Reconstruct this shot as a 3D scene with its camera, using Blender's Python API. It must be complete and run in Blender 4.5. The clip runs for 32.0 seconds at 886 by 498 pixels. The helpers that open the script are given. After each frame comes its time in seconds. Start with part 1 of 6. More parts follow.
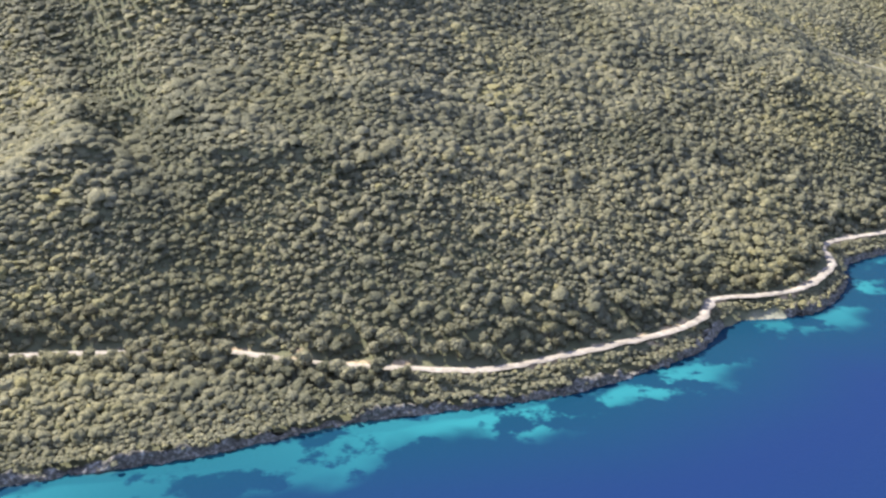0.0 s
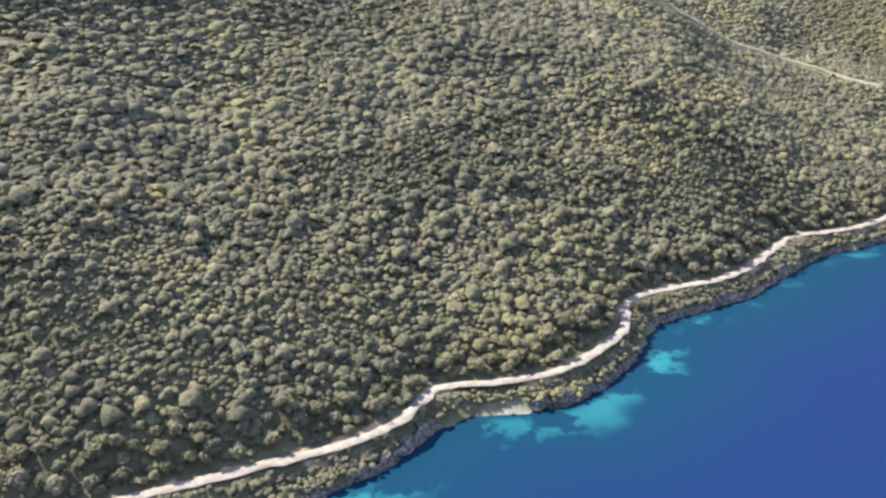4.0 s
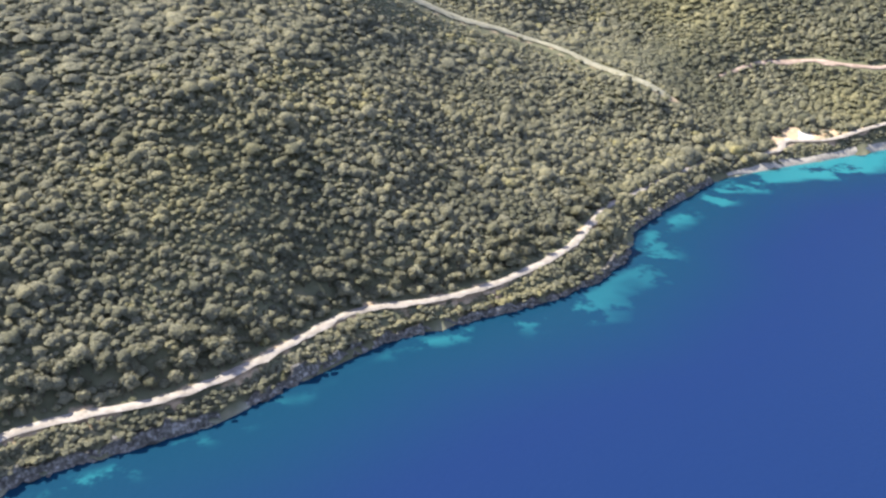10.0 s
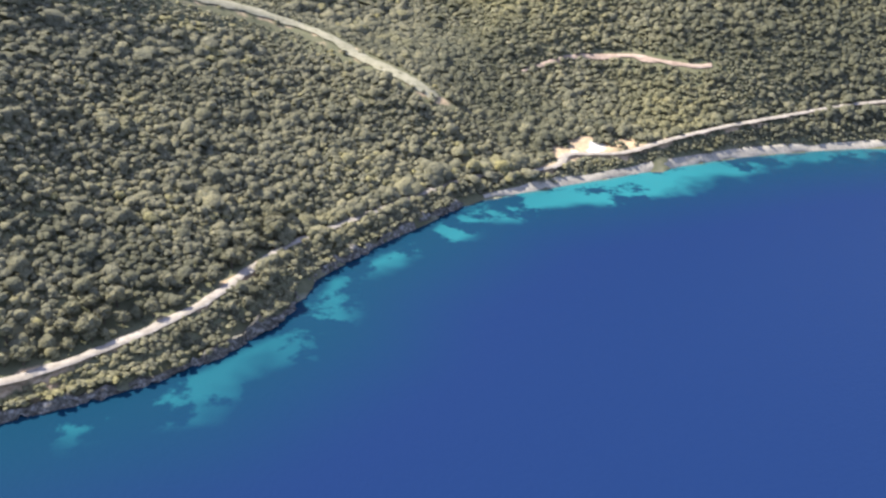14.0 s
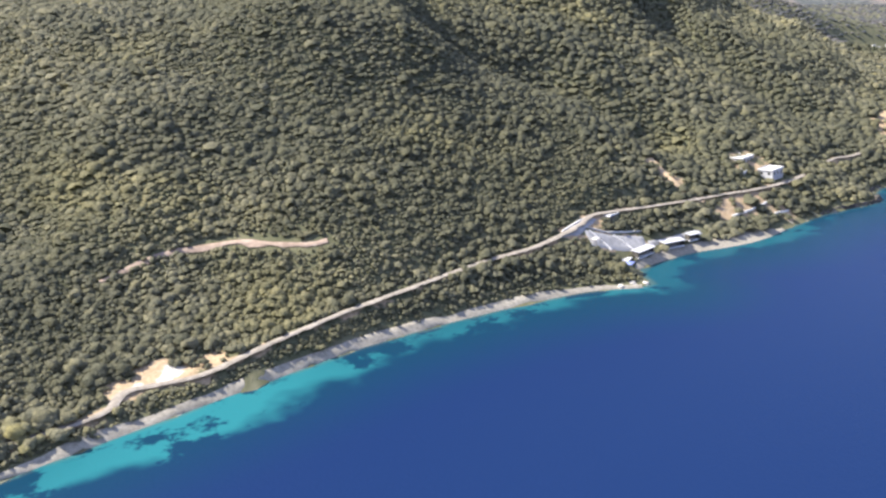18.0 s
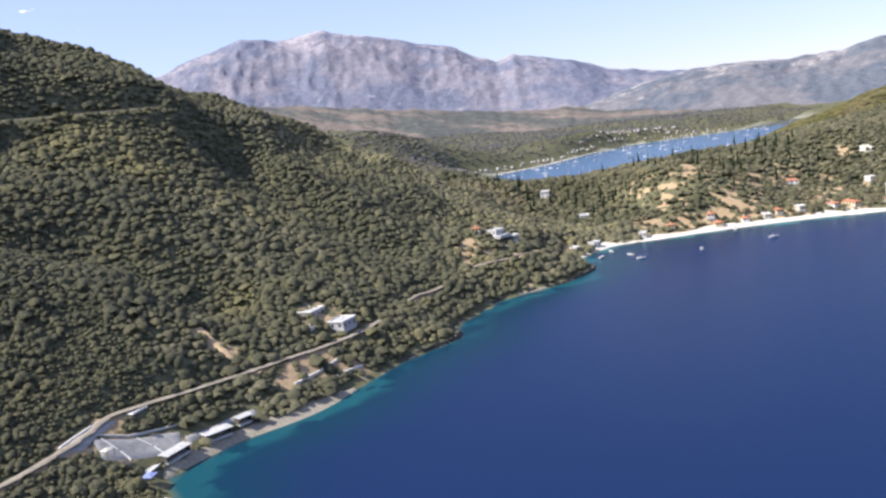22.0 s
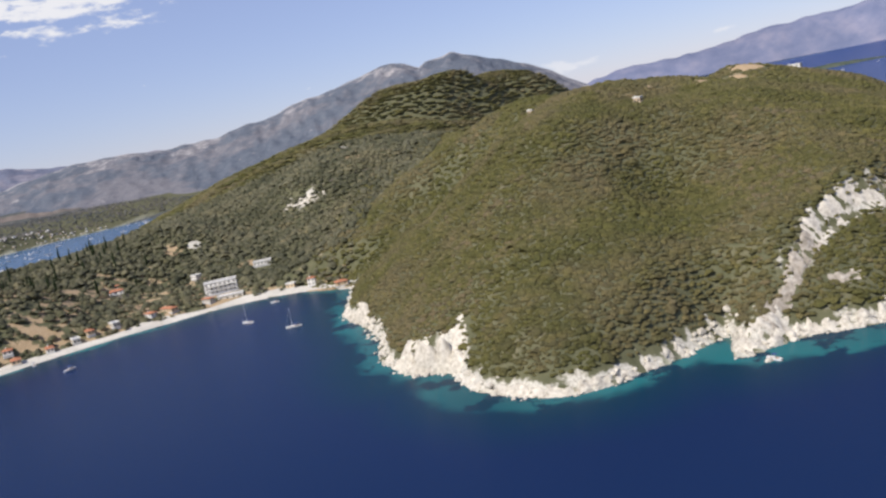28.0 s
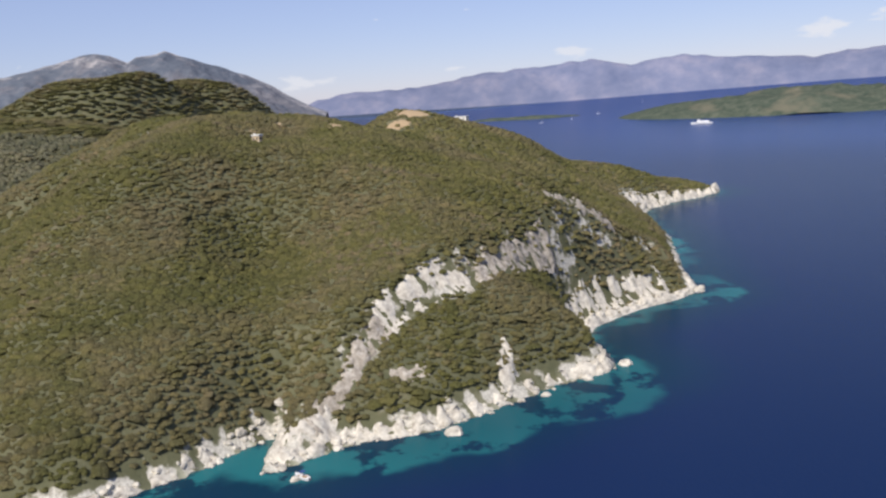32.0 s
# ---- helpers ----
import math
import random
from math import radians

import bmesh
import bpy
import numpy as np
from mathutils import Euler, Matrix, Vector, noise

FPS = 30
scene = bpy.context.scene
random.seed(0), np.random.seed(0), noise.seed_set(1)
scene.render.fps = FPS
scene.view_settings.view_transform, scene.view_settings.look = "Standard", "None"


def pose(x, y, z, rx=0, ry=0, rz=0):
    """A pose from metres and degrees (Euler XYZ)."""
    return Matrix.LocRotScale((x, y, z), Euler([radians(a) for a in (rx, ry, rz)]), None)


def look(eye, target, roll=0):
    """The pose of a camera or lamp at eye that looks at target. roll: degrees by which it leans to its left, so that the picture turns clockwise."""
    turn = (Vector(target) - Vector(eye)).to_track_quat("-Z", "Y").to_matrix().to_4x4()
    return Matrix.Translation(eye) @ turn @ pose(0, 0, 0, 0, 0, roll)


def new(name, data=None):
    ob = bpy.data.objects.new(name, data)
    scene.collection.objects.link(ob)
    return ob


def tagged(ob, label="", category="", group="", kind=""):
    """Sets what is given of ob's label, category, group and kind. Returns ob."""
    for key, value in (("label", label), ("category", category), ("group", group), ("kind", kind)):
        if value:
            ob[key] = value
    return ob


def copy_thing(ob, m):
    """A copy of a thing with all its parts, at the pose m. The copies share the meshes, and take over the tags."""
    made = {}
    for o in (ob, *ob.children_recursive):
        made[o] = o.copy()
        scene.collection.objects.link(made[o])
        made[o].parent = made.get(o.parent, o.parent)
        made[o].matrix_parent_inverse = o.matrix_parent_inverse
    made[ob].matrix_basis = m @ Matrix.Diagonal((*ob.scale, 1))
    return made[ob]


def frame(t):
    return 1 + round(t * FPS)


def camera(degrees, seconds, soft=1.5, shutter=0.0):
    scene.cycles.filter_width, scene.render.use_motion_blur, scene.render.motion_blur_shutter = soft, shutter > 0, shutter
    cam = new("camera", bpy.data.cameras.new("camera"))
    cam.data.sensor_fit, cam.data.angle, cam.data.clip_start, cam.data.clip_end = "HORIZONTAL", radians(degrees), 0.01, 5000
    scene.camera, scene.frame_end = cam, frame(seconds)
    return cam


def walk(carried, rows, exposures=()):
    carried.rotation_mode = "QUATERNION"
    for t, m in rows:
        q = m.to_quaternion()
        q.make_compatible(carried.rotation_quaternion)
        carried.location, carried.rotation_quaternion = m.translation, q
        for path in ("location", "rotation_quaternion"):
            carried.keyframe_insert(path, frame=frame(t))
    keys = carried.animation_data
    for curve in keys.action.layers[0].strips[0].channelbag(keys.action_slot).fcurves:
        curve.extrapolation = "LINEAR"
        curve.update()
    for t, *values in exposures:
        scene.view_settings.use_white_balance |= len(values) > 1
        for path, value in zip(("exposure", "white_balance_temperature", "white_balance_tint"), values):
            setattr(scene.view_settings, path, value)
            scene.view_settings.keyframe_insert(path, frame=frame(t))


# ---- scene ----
cam = camera(54.4, 32.0, soft=2.5)
PATH = [
    (0, (-2.07, -3.017, 115.128), (-2.048, -1.12, 114.495), -0.9),
    (0.5, (10.059, 5.855, 115.176), (10.088, 7.753, 114.548), -0.8),
    (1, (22.514, 15.103, 115.093), (22.55, 17.004, 114.474), -0.7),
    (1.5, (34.038, 22.839, 115.078), (34.069, 24.742, 114.464), -0.9),
    (2, (46.361, 31.346, 115.231), (46.384, 33.249, 114.617), -1.1),
    (2.5, (58.812, 40.337, 115.429), (58.822, 42.238, 114.807), -1.3),
    (4.5, (107.941, 76.17, 114.081), (107.924, 78.05, 113.397), -1.6),
    (5, (119.759, 84.878, 113.918), (119.758, 86.755, 113.226), -1.3),
    (5.5, (131.875, 93.54, 113.949), (131.894, 95.416, 113.256), -1.0),
    (6, (144.029, 102.013, 114.118), (144.066, 103.889, 113.427), -0.8),
    (6.5, (156.303, 110.534, 114.147), (156.357, 112.411, 113.459), -0.6),
    (7, (168.002, 118.806, 113.953), (168.072, 120.683, 113.266), -0.4),
    (7.5, (179.552, 127.495, 113.504), (179.635, 129.368, 112.81), -0.3),
    (8, (191.362, 135.759, 113.148), (191.447, 137.629, 112.443), -0.1),
    (8.5, (203.716, 143.61, 113.203), (203.795, 145.472, 112.48), -0.1),
    (9, (216.734, 151.474, 113.411), (216.811, 153.328, 112.664), -0.0),
    (9.5, (228.244, 158.4, 113.361), (228.317, 160.248, 112.6), -0.1),
    (10, (240.864, 166.323, 113.035), (240.946, 168.164, 112.257), 0.1),
    (10.5, (252.299, 173.246, 112.557), (252.388, 175.08, 111.766), 0.2),
    (11, (264.428, 180.911, 112.271), (264.527, 182.74, 111.469), 0.3),
    (11.5, (276.103, 189.291, 111.852), (276.213, 191.115, 111.038), 0.5),
    (12, (287.544, 197.494, 111.35), (287.664, 199.313, 110.527), 0.8),
    (12.5, (299.389, 205.231, 110.921), (299.516, 207.046, 110.092), 1.0),
    (13, (310.782, 213.028, 110.55), (310.924, 214.84, 109.715), 1.3),
    (13.5, (321.321, 220.176, 110.435), (321.483, 221.983, 109.594), 1.8),
    (15.5, (369.779, 250.334, 112.639), (370.099, 252.136, 111.831), 2.3),
    (16, (381.014, 257.104, 112.604), (381.39, 258.918, 111.851), 1.5),
    (16.5, (391.584, 263.479, 112.198), (392.024, 265.305, 111.511), 0.4),
    (17, (402.509, 270.037, 111.736), (403.016, 271.866, 111.105), -0.8),
    (17.5, (413.178, 276.127, 111.26), (413.753, 277.952, 110.679), -2.0),
    (18, (424.182, 281.847, 110.664), (424.825, 283.664, 110.132), -3.1),
    (18.5, (435.437, 286.83, 110.051), (436.149, 288.636, 109.569), -4.1),
    (19, (446.938, 291.692, 109.654), (447.725, 293.477, 109.215), -4.8),
    (19.5, (457.523, 295.687, 109.26), (458.396, 297.441, 108.858), -5.2),
    (20, (468.534, 299.002, 108.998), (469.505, 300.712, 108.629), -5.5),
    (20.5, (478.783, 302.017, 108.634), (479.836, 303.681, 108.29), -5.7),
    (21, (489.977, 304.707, 108.343), (491.118, 306.318, 108.022), -6.0),
    (21.5, (501.093, 306.736, 108.012), (502.319, 308.287, 107.712), -6.3),
    (22, (511.599, 307.832, 107.534), (512.904, 309.32, 107.249), -6.7),
    (22.5, (522.783, 308.349, 107.03), (524.162, 309.771, 106.756), -7.2),
    (23, (533.523, 308.167, 106.713), (534.974, 309.516, 106.445), -7.7),
    (23.5, (543.431, 307.114, 106.669), (544.954, 308.382, 106.403), -8.2),
    (24, (553.327, 305.381, 106.702), (554.921, 306.559, 106.435), -8.6),
    (24.5, (562.842, 302.774, 106.741), (564.504, 303.855, 106.472), -9.2),
    (25, (572.645, 299.455, 106.493), (574.366, 300.436, 106.224), -9.7),
    (25.5, (582.549, 295.496, 106.325), (584.323, 296.379, 106.057), -10.3),
    (27.5, (616.456, 274.753, 106.8), (618.372, 275.256, 106.521), -11.5),
    (28, (624.682, 268.399, 107.2), (626.622, 268.792, 106.91), -11.1),
    (28.5, (632.496, 261.921, 107.548), (634.45, 262.222, 107.248), -10.6),
    (29, (640.783, 254.444, 107.761), (642.749, 254.646, 107.451), -9.8),
    (29.5, (649.08, 246.321, 108.215), (651.052, 246.425, 107.901), -8.9),
    (30, (657.385, 238.499, 108.321), (659.361, 238.507, 108.014), -8.0),
    (30.5, (665.373, 230.467, 108.594), (667.349, 230.39, 108.292), -7.0),
    (31, (674.039, 221.969, 108.733), (676.011, 221.824, 108.43), -6.0),
    (31.5, (682.811, 212.585, 108.871), (684.777, 212.388, 108.557), -4.9),
    (32, (690.864, 203.163, 108.983), (692.822, 202.924, 108.65), -3.7),
]
walk(cam, [(t, look(eye, target, roll)) for t, eye, target, roll in PATH],
     [(0, 1.70), (9, 1.70), (16, 1.54), (19, 1.40), (21, 1.12), (23, 0.66), (25, 0.38), (28, 0.17), (32, 0.14)])

# ---- light ----
SUN_AZ, SUN_EL = 148.0, 45.0
sun_dir = Vector((math.cos(radians(SUN_AZ)) * math.cos(radians(SUN_EL)), math.sin(radians(SUN_AZ)) * math.cos(radians(SUN_EL)), math.sin(radians(SUN_EL))))
world = bpy.data.worlds.new("world")
scene.world = world
world.use_nodes = True
wn = world.node_tree
sky = wn.nodes.new("ShaderNodeTexSky")
sky.sky_type = "NISHITA"
sky.sun_disc = False
sky.sun_elevation, sky.sun_rotation = radians(SUN_EL), radians(90 - SUN_AZ)
sky.air_density, sky.dust_density, sky.ozone_density = 1.0, 0.15, 3.5
wn.nodes["Background"].inputs["Strength"].default_value = 0.104


def sky_clouds(colour):
    """Adds soft fair-weather clouds at given bearings, elevations and sizes in degrees."""
    nd = wn.nodes
    co = nd.new("ShaderNodeTexCoord").outputs["Generated"]
    flat = nd.new("ShaderNodeVectorMath")
    flat.operation, flat.inputs[1].default_value = "MULTIPLY", (1, 1, 3.2)
    wn.links.new(co, flat.inputs[0])
    puff = nd.new("ShaderNodeTexNoise")
    puff.inputs["Scale"].default_value, puff.inputs["Detail"].default_value, puff.inputs["Roughness"].default_value = 22, 7, 0.62
    wn.links.new(flat.outputs[0], puff.inputs["Vector"])
    for az, el, half, gain in ((31.5, 10.9, 10.5, 1.0), (36.0, 11.0, 8.0, 1.0), (-38.5, 3.7, 8.0, 0.8), (-31, 2.9, 3.0, 0.7), (-16, 2.7, 2.2, 0.6), (-8.6, 2.2, 1.6, 0.6), (1.5, 1.8, 3.0, 0.6), (-47, 6, 9.0, 0.9), (150, 14, 14.0, 0.9), (230, 10, 16.0, 0.9), (300, 16, 10.0, 0.8)):
        c = Vector((math.cos(radians(az)), math.sin(radians(az)), 3.2 * math.tan(radians(el))))
        gap = nd.new("ShaderNodeVectorMath")
        gap.operation, gap.inputs[1].default_value = "DISTANCE", c
        wn.links.new(flat.outputs[0], gap.inputs[0])
        near = nd.new("ShaderNodeMapRange")
        near.inputs["From Min"].default_value, near.inputs["From Max"].default_value = radians(half), 0.0
        near.inputs["To Max"].default_value = 0.42
        wn.links.new(gap.outputs["Value"], near.inputs["Value"])
        both = nd.new("ShaderNodeMath")
        both.operation = "ADD"
        wn.links.new(puff.outputs["Fac"], both.inputs[0])
        wn.links.new(near.outputs["Result"], both.inputs[1])
        cut = nd.new("ShaderNodeMapRange")
        cut.interpolation_type = "SMOOTHSTEP"
        cut.inputs["From Min"].default_value, cut.inputs["From Max"].default_value, cut.inputs["To Max"].default_value = 0.68, 0.86, gain
        wn.links.new(both.outputs[0], cut.inputs["Value"])
        mix = nd.new("ShaderNodeMix")
        mix.data_type = "RGBA"
        wn.links.new(cut.outputs["Result"], mix.inputs[0])
        wn.links.new(colour, mix.inputs[6])
        mix.inputs[7].default_value = (7.2, 7.2, 7.6, 1)
        colour = mix.outputs[2]
    return colour


tint = wn.nodes.new("ShaderNodeMix")
tint.data_type, tint.blend_type = "RGBA", "MULTIPLY"
tint.inputs[0].default_value, tint.inputs[7].default_value = 1.0, (0.92, 0.86, 1.04, 1)
wn.links.new(sky.outputs[0], tint.inputs[6])
haze = wn.nodes.new("ShaderNodeMix")
haze.data_type, haze.inputs[0].default_value, haze.inputs[7].default_value = "RGBA", 0.42, (3.7, 4.15, 6.2, 1)
wn.links.new(tint.outputs[2], haze.inputs[6])
wn.links.new(sky_clouds(haze.outputs[2]), wn.nodes["Background"].inputs["Color"])
sun = new("sun", bpy.data.lights.new("sun", "SUN"))
sun.data.energy, sun.data.angle, sun.data.color = 5.0, radians(0.6), (1.0, 0.93, 0.83)
sun.matrix_world = look(sun_dir * 1000, (0, 0, 0))
scene.view_settings.exposure = 0.0


# ---- materials ----
def material(name, rough=0.8, spec=0.3):
    m = bpy.data.materials.new(name)
    m.use_nodes = True
    b = m.node_tree.nodes["Principled BSDF"]
    b.inputs["Roughness"].default_value = rough
    b.inputs["Specular IOR Level"].default_value = spec
    return m, m.node_tree, b


def place(nt):
    return nt.nodes.new("ShaderNodeNewGeometry").outputs["Position"]


def grain(nt, scale, detail=4.0, rough=0.6, vec=None, dims="3D"):
    n = nt.nodes.new("ShaderNodeTexNoise")
    n.noise_dimensions = dims
    n.inputs["Scale"].default_value, n.inputs["Detail"].default_value, n.inputs["Roughness"].default_value = scale, detail, rough
    nt.links.new(vec if vec is not None else place(nt), n.inputs["Vector"])
    return n.outputs["Fac"]


def ramp(nt, fac, stops):
    r = nt.nodes.new("ShaderNodeValToRGB")
    e = r.color_ramp.elements
    while len(e) < len(stops):
        e.new(0.5)
    for k, (p, c) in zip(e, stops):
        k.position, k.color = p, (*c, 1.0)
    nt.links.new(fac, r.inputs["Fac"])
    return r.outputs["Color"]


def blend(nt, fac, a, b, kind="MIX"):
    n = nt.nodes.new("ShaderNodeMix")
    n.data_type, n.blend_type = "RGBA", kind
    for sock, v in ((n.inputs[0], fac), (n.inputs[6], a), (n.inputs[7], b)):
        if isinstance(v, (int, float)):
            sock.default_value = v
        elif isinstance(v, tuple):
            sock.default_value = (*v, 1.0)
        else:
            nt.links.new(v, sock)
    return n.outputs[2]


def sums(nt, op, a, b, clamp=False):
    n = nt.nodes.new("ShaderNodeMath")
    n.operation, n.use_clamp = op, clamp
    for sock, v in zip(n.inputs, (a, b)):
        if isinstance(v, (int, float)):
            sock.default_value = v
        else:
            nt.links.new(v, sock)
    return n.outputs[0]


def steps(nt, v, lo, hi):
    n = nt.nodes.new("ShaderNodeMapRange")
    n.interpolation_type = "SMOOTHSTEP"
    n.inputs["From Min"].default_value, n.inputs["From Max"].default_value = lo, hi
    nt.links.new(v, n.inputs["Value"])
    return n.outputs["Result"]


def attr(nt, name):
    n = nt.nodes.new("ShaderNodeAttribute")
    n.attribute_name = name
    return n.outputs["Fac"]


def relief(nt, b, height, strength, distance):
    n = nt.nodes.new("ShaderNodeBump")
    n.inputs["Strength"].default_value, n.inputs["Distance"].default_value = strength, distance
    nt.links.new(height, n.inputs["Height"])
    nt.links.new(n.outputs["Normal"], b.inputs["Normal"])
    return n.outputs["Normal"]


def surface(name, colours, scale=0.6, rough=0.85, spec=0.25, bump=0.4, dist=0.1, big=0.05):
    """A mottled surface: colours over fine grain, and broad stains."""
    m, nt, b = material(name, rough, spec)
    fine = grain(nt, scale, 6.0, 0.65)
    k = len(colours)
    col = ramp(nt, fine, [(0.3 + 0.4 * i / max(1, k - 1), c) for i, c in enumerate(colours)])
    stain = grain(nt, big, 3.0)
    col = blend(nt, 1.0, col, ramp(nt, stain, [(0.3, (0.78, 0.78, 0.78)), (0.7, (1.0, 1.0, 1.0))]), "MULTIPLY")
    nt.links.new(col, b.inputs["Base Color"])
    if bump:
        relief(nt, b, fine, bump, dist)
    return m


def foliage(name, dark, mid, light, dry, broad=0.012, drythresh=0.62, patchy=0.5):
    m, nt, b = material(name, 0.75, 0.15)
    rnd = nt.nodes.new("ShaderNodeNewGeometry").outputs["Random Per Island"]
    stand = grain(nt, broad, 4.0, 0.6)
    fine, clump = grain(nt, 1.9, 4.0, 0.7), grain(nt, 0.7, 4.0, 0.65)
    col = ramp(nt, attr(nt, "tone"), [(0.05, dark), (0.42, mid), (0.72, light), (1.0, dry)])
    col = blend(nt, sums(nt, "MULTIPLY", steps(nt, stand, drythresh - 0.12, drythresh + 0.1), patchy), col, dry)
    col = blend(nt, 1.0, col, ramp(nt, rnd, [(0.0, (0.84, 0.86, 0.88)), (0.5, (1.0, 1.0, 1.0)), (1.0, (1.17, 1.14, 1.06))]), "MULTIPLY")
    col = blend(nt, 1.0, col, ramp(nt, fine, [(0.32, (0.62, 0.62, 0.62)), (0.68, (1.34, 1.34, 1.30))]), "MULTIPLY")
    nt.links.new(col, b.inputs["Base Color"])
    col = blend(nt, 1.0, col, ramp(nt, clump, [(0.34, (0.66, 0.67, 0.68)), (0.66, (1.26, 1.25, 1.22))]), "MULTIPLY")
    n = relief(nt, b, sums(nt, "ADD", fine, sums(nt, "MULTIPLY", clump, 1.5)), 0.9, 1.0)
    tr = nt.nodes.new("ShaderNodeBsdfTranslucent")
    nt.links.new(col, tr.inputs["Color"])
    nt.links.new(n, tr.inputs["Normal"])
    mix = nt.nodes.new("ShaderNodeMixShader")
    mix.inputs[0].default_value = 0.40
    nt.links.new(b.outputs[0], mix.inputs[1])
    nt.links.new(tr.outputs[0], mix.inputs[2])
    nt.links.new(mix.outputs[0], nt.nodes["Material Output"].inputs["Surface"])
    return m


LEAF_GREY = foliage("maquis leaves", (0.165, 0.166, 0.110), (0.242, 0.234, 0.154), (0.305, 0.290, 0.192), (0.36, 0.33, 0.165))
LEAF_GREEN = foliage("headland scrub leaves", (0.146, 0.146, 0.054), (0.182, 0.174, 0.066), (0.219, 0.202, 0.088), (0.262, 0.215, 0.130), 0.016, 0.56, 0.65)
LEAF_OLIVE = foliage("olive leaves", (0.120, 0.124, 0.078), (0.176, 0.174, 0.114), (0.236, 0.228, 0.154), (0.27, 0.235, 0.14))
LEAF_DARK = foliage("cypress leaves", (0.020, 0.035, 0.016), (0.035, 0.055, 0.024), (0.055, 0.08, 0.035), (0.05, 0.06, 0.03))
# greyed and blued leaves: haze over the distant woods is put into the colour
LEAF_HAZY = foliage("far woods in haze", (0.095, 0.104, 0.118), (0.130, 0.138, 0.150), (0.172, 0.174, 0.176), (0.225, 0.200, 0.185), 0.004, 0.55)
BARK = surface("bark", [(0.06, 0.045, 0.03), (0.14, 0.11, 0.08)], 3.0)
STONE = surface("limestone", [(0.34, 0.30, 0.25), (0.57, 0.53, 0.46), (0.71, 0.67, 0.59)], 0.5, 0.9, 0.2, 0.9, 0.5, 0.06)
STONE_GREY = surface("grey shore rock", [(0.05, 0.044, 0.038), (0.105, 0.095, 0.083), (0.20, 0.184, 0.165)], 0.6, 0.9, 0.2, 0.9, 0.5, 0.08)
STONE_BANK = surface("broken bank limestone", [(0.045, 0.042, 0.036), (0.13, 0.12, 0.10), (0.40, 0.38, 0.34)], 0.9, 0.9, 0.2, 1.0, 0.5, 0.12)
DIRT = surface("pale dirt track", [(0.20, 0.176, 0.14), (0.27, 0.24, 0.20), (0.35, 0.315, 0.27)], 0.5, 0.95, 0.1, 0.3, 0.1, 0.08)
PEBBLE = surface("pale pebbles", [(0.44, 0.41, 0.36), (0.58, 0.55, 0.49), (0.70, 0.67, 0.61)], 0.8, 0.9, 0.2, 0.4, 0.15, 0.05)
SAND = surface("tan pebbles", [(0.21, 0.19, 0.15), (0.29, 0.265, 0.215), (0.37, 0.34, 0.285)], 0.8, 0.9, 0.2, 0.4, 0.15, 0.05)
PLASTER = surface("white plaster", [(0.74, 0.72, 0.68), (0.82, 0.80, 0.76)], 0.8, 0.85, 0.2, 0.05, 0.02, 0.15)
OCHRE = surface("ochre plaster", [(0.60, 0.46, 0.30), (0.68, 0.54, 0.38)], 0.8, 0.85, 0.2, 0.05, 0.02, 0.15)
TILE = surface("terracotta tiles", [(0.36, 0.15, 0.08), (0.48, 0.22, 0.13)], 1.2, 0.8, 0.2, 0.4, 0.08, 0.2)
SLAB = surface("weathered concrete", [(0.32, 0.32, 0.325), (0.45, 0.45, 0.455), (0.55, 0.55, 0.545)], 0.4, 0.9, 0.2, 0.15, 0.05, 0.12)
WHITE = surface("white gelcoat", [(0.78, 0.78, 0.78), (0.84, 0.84, 0.84)], 0.5, 0.3, 0.5, 0.0)
METAL = surface("mast aluminium", [(0.6, 0.6, 0.62), (0.7, 0.7, 0.72)], 2.0, 0.35, 0.5, 0.0)
CANVAS = surface("blue canvas", [(0.03, 0.06, 0.18), (0.05, 0.09, 0.25)], 2.0, 0.8, 0.2, 0.1)
TEAK = surface("deck wood", [(0.32, 0.22, 0.13), (0.42, 0.30, 0.19)], 3.0, 0.7, 0.3, 0.1)
CLOTH = surface("canopy cloth", [(0.55, 0.52, 0.46), (0.65, 0.62, 0.56)], 1.0, 0.9, 0.1, 0.1)
GLASS, _, gb = material("window glass", 0.08, 0.6)
gb.inputs["Base Color"].default_value = (0.03, 0.04, 0.05, 1)
WOOD = surface("painted shutters", [(0.12, 0.10, 0.08), (0.2, 0.17, 0.13)], 3.0, 0.7, 0.3, 0.1)


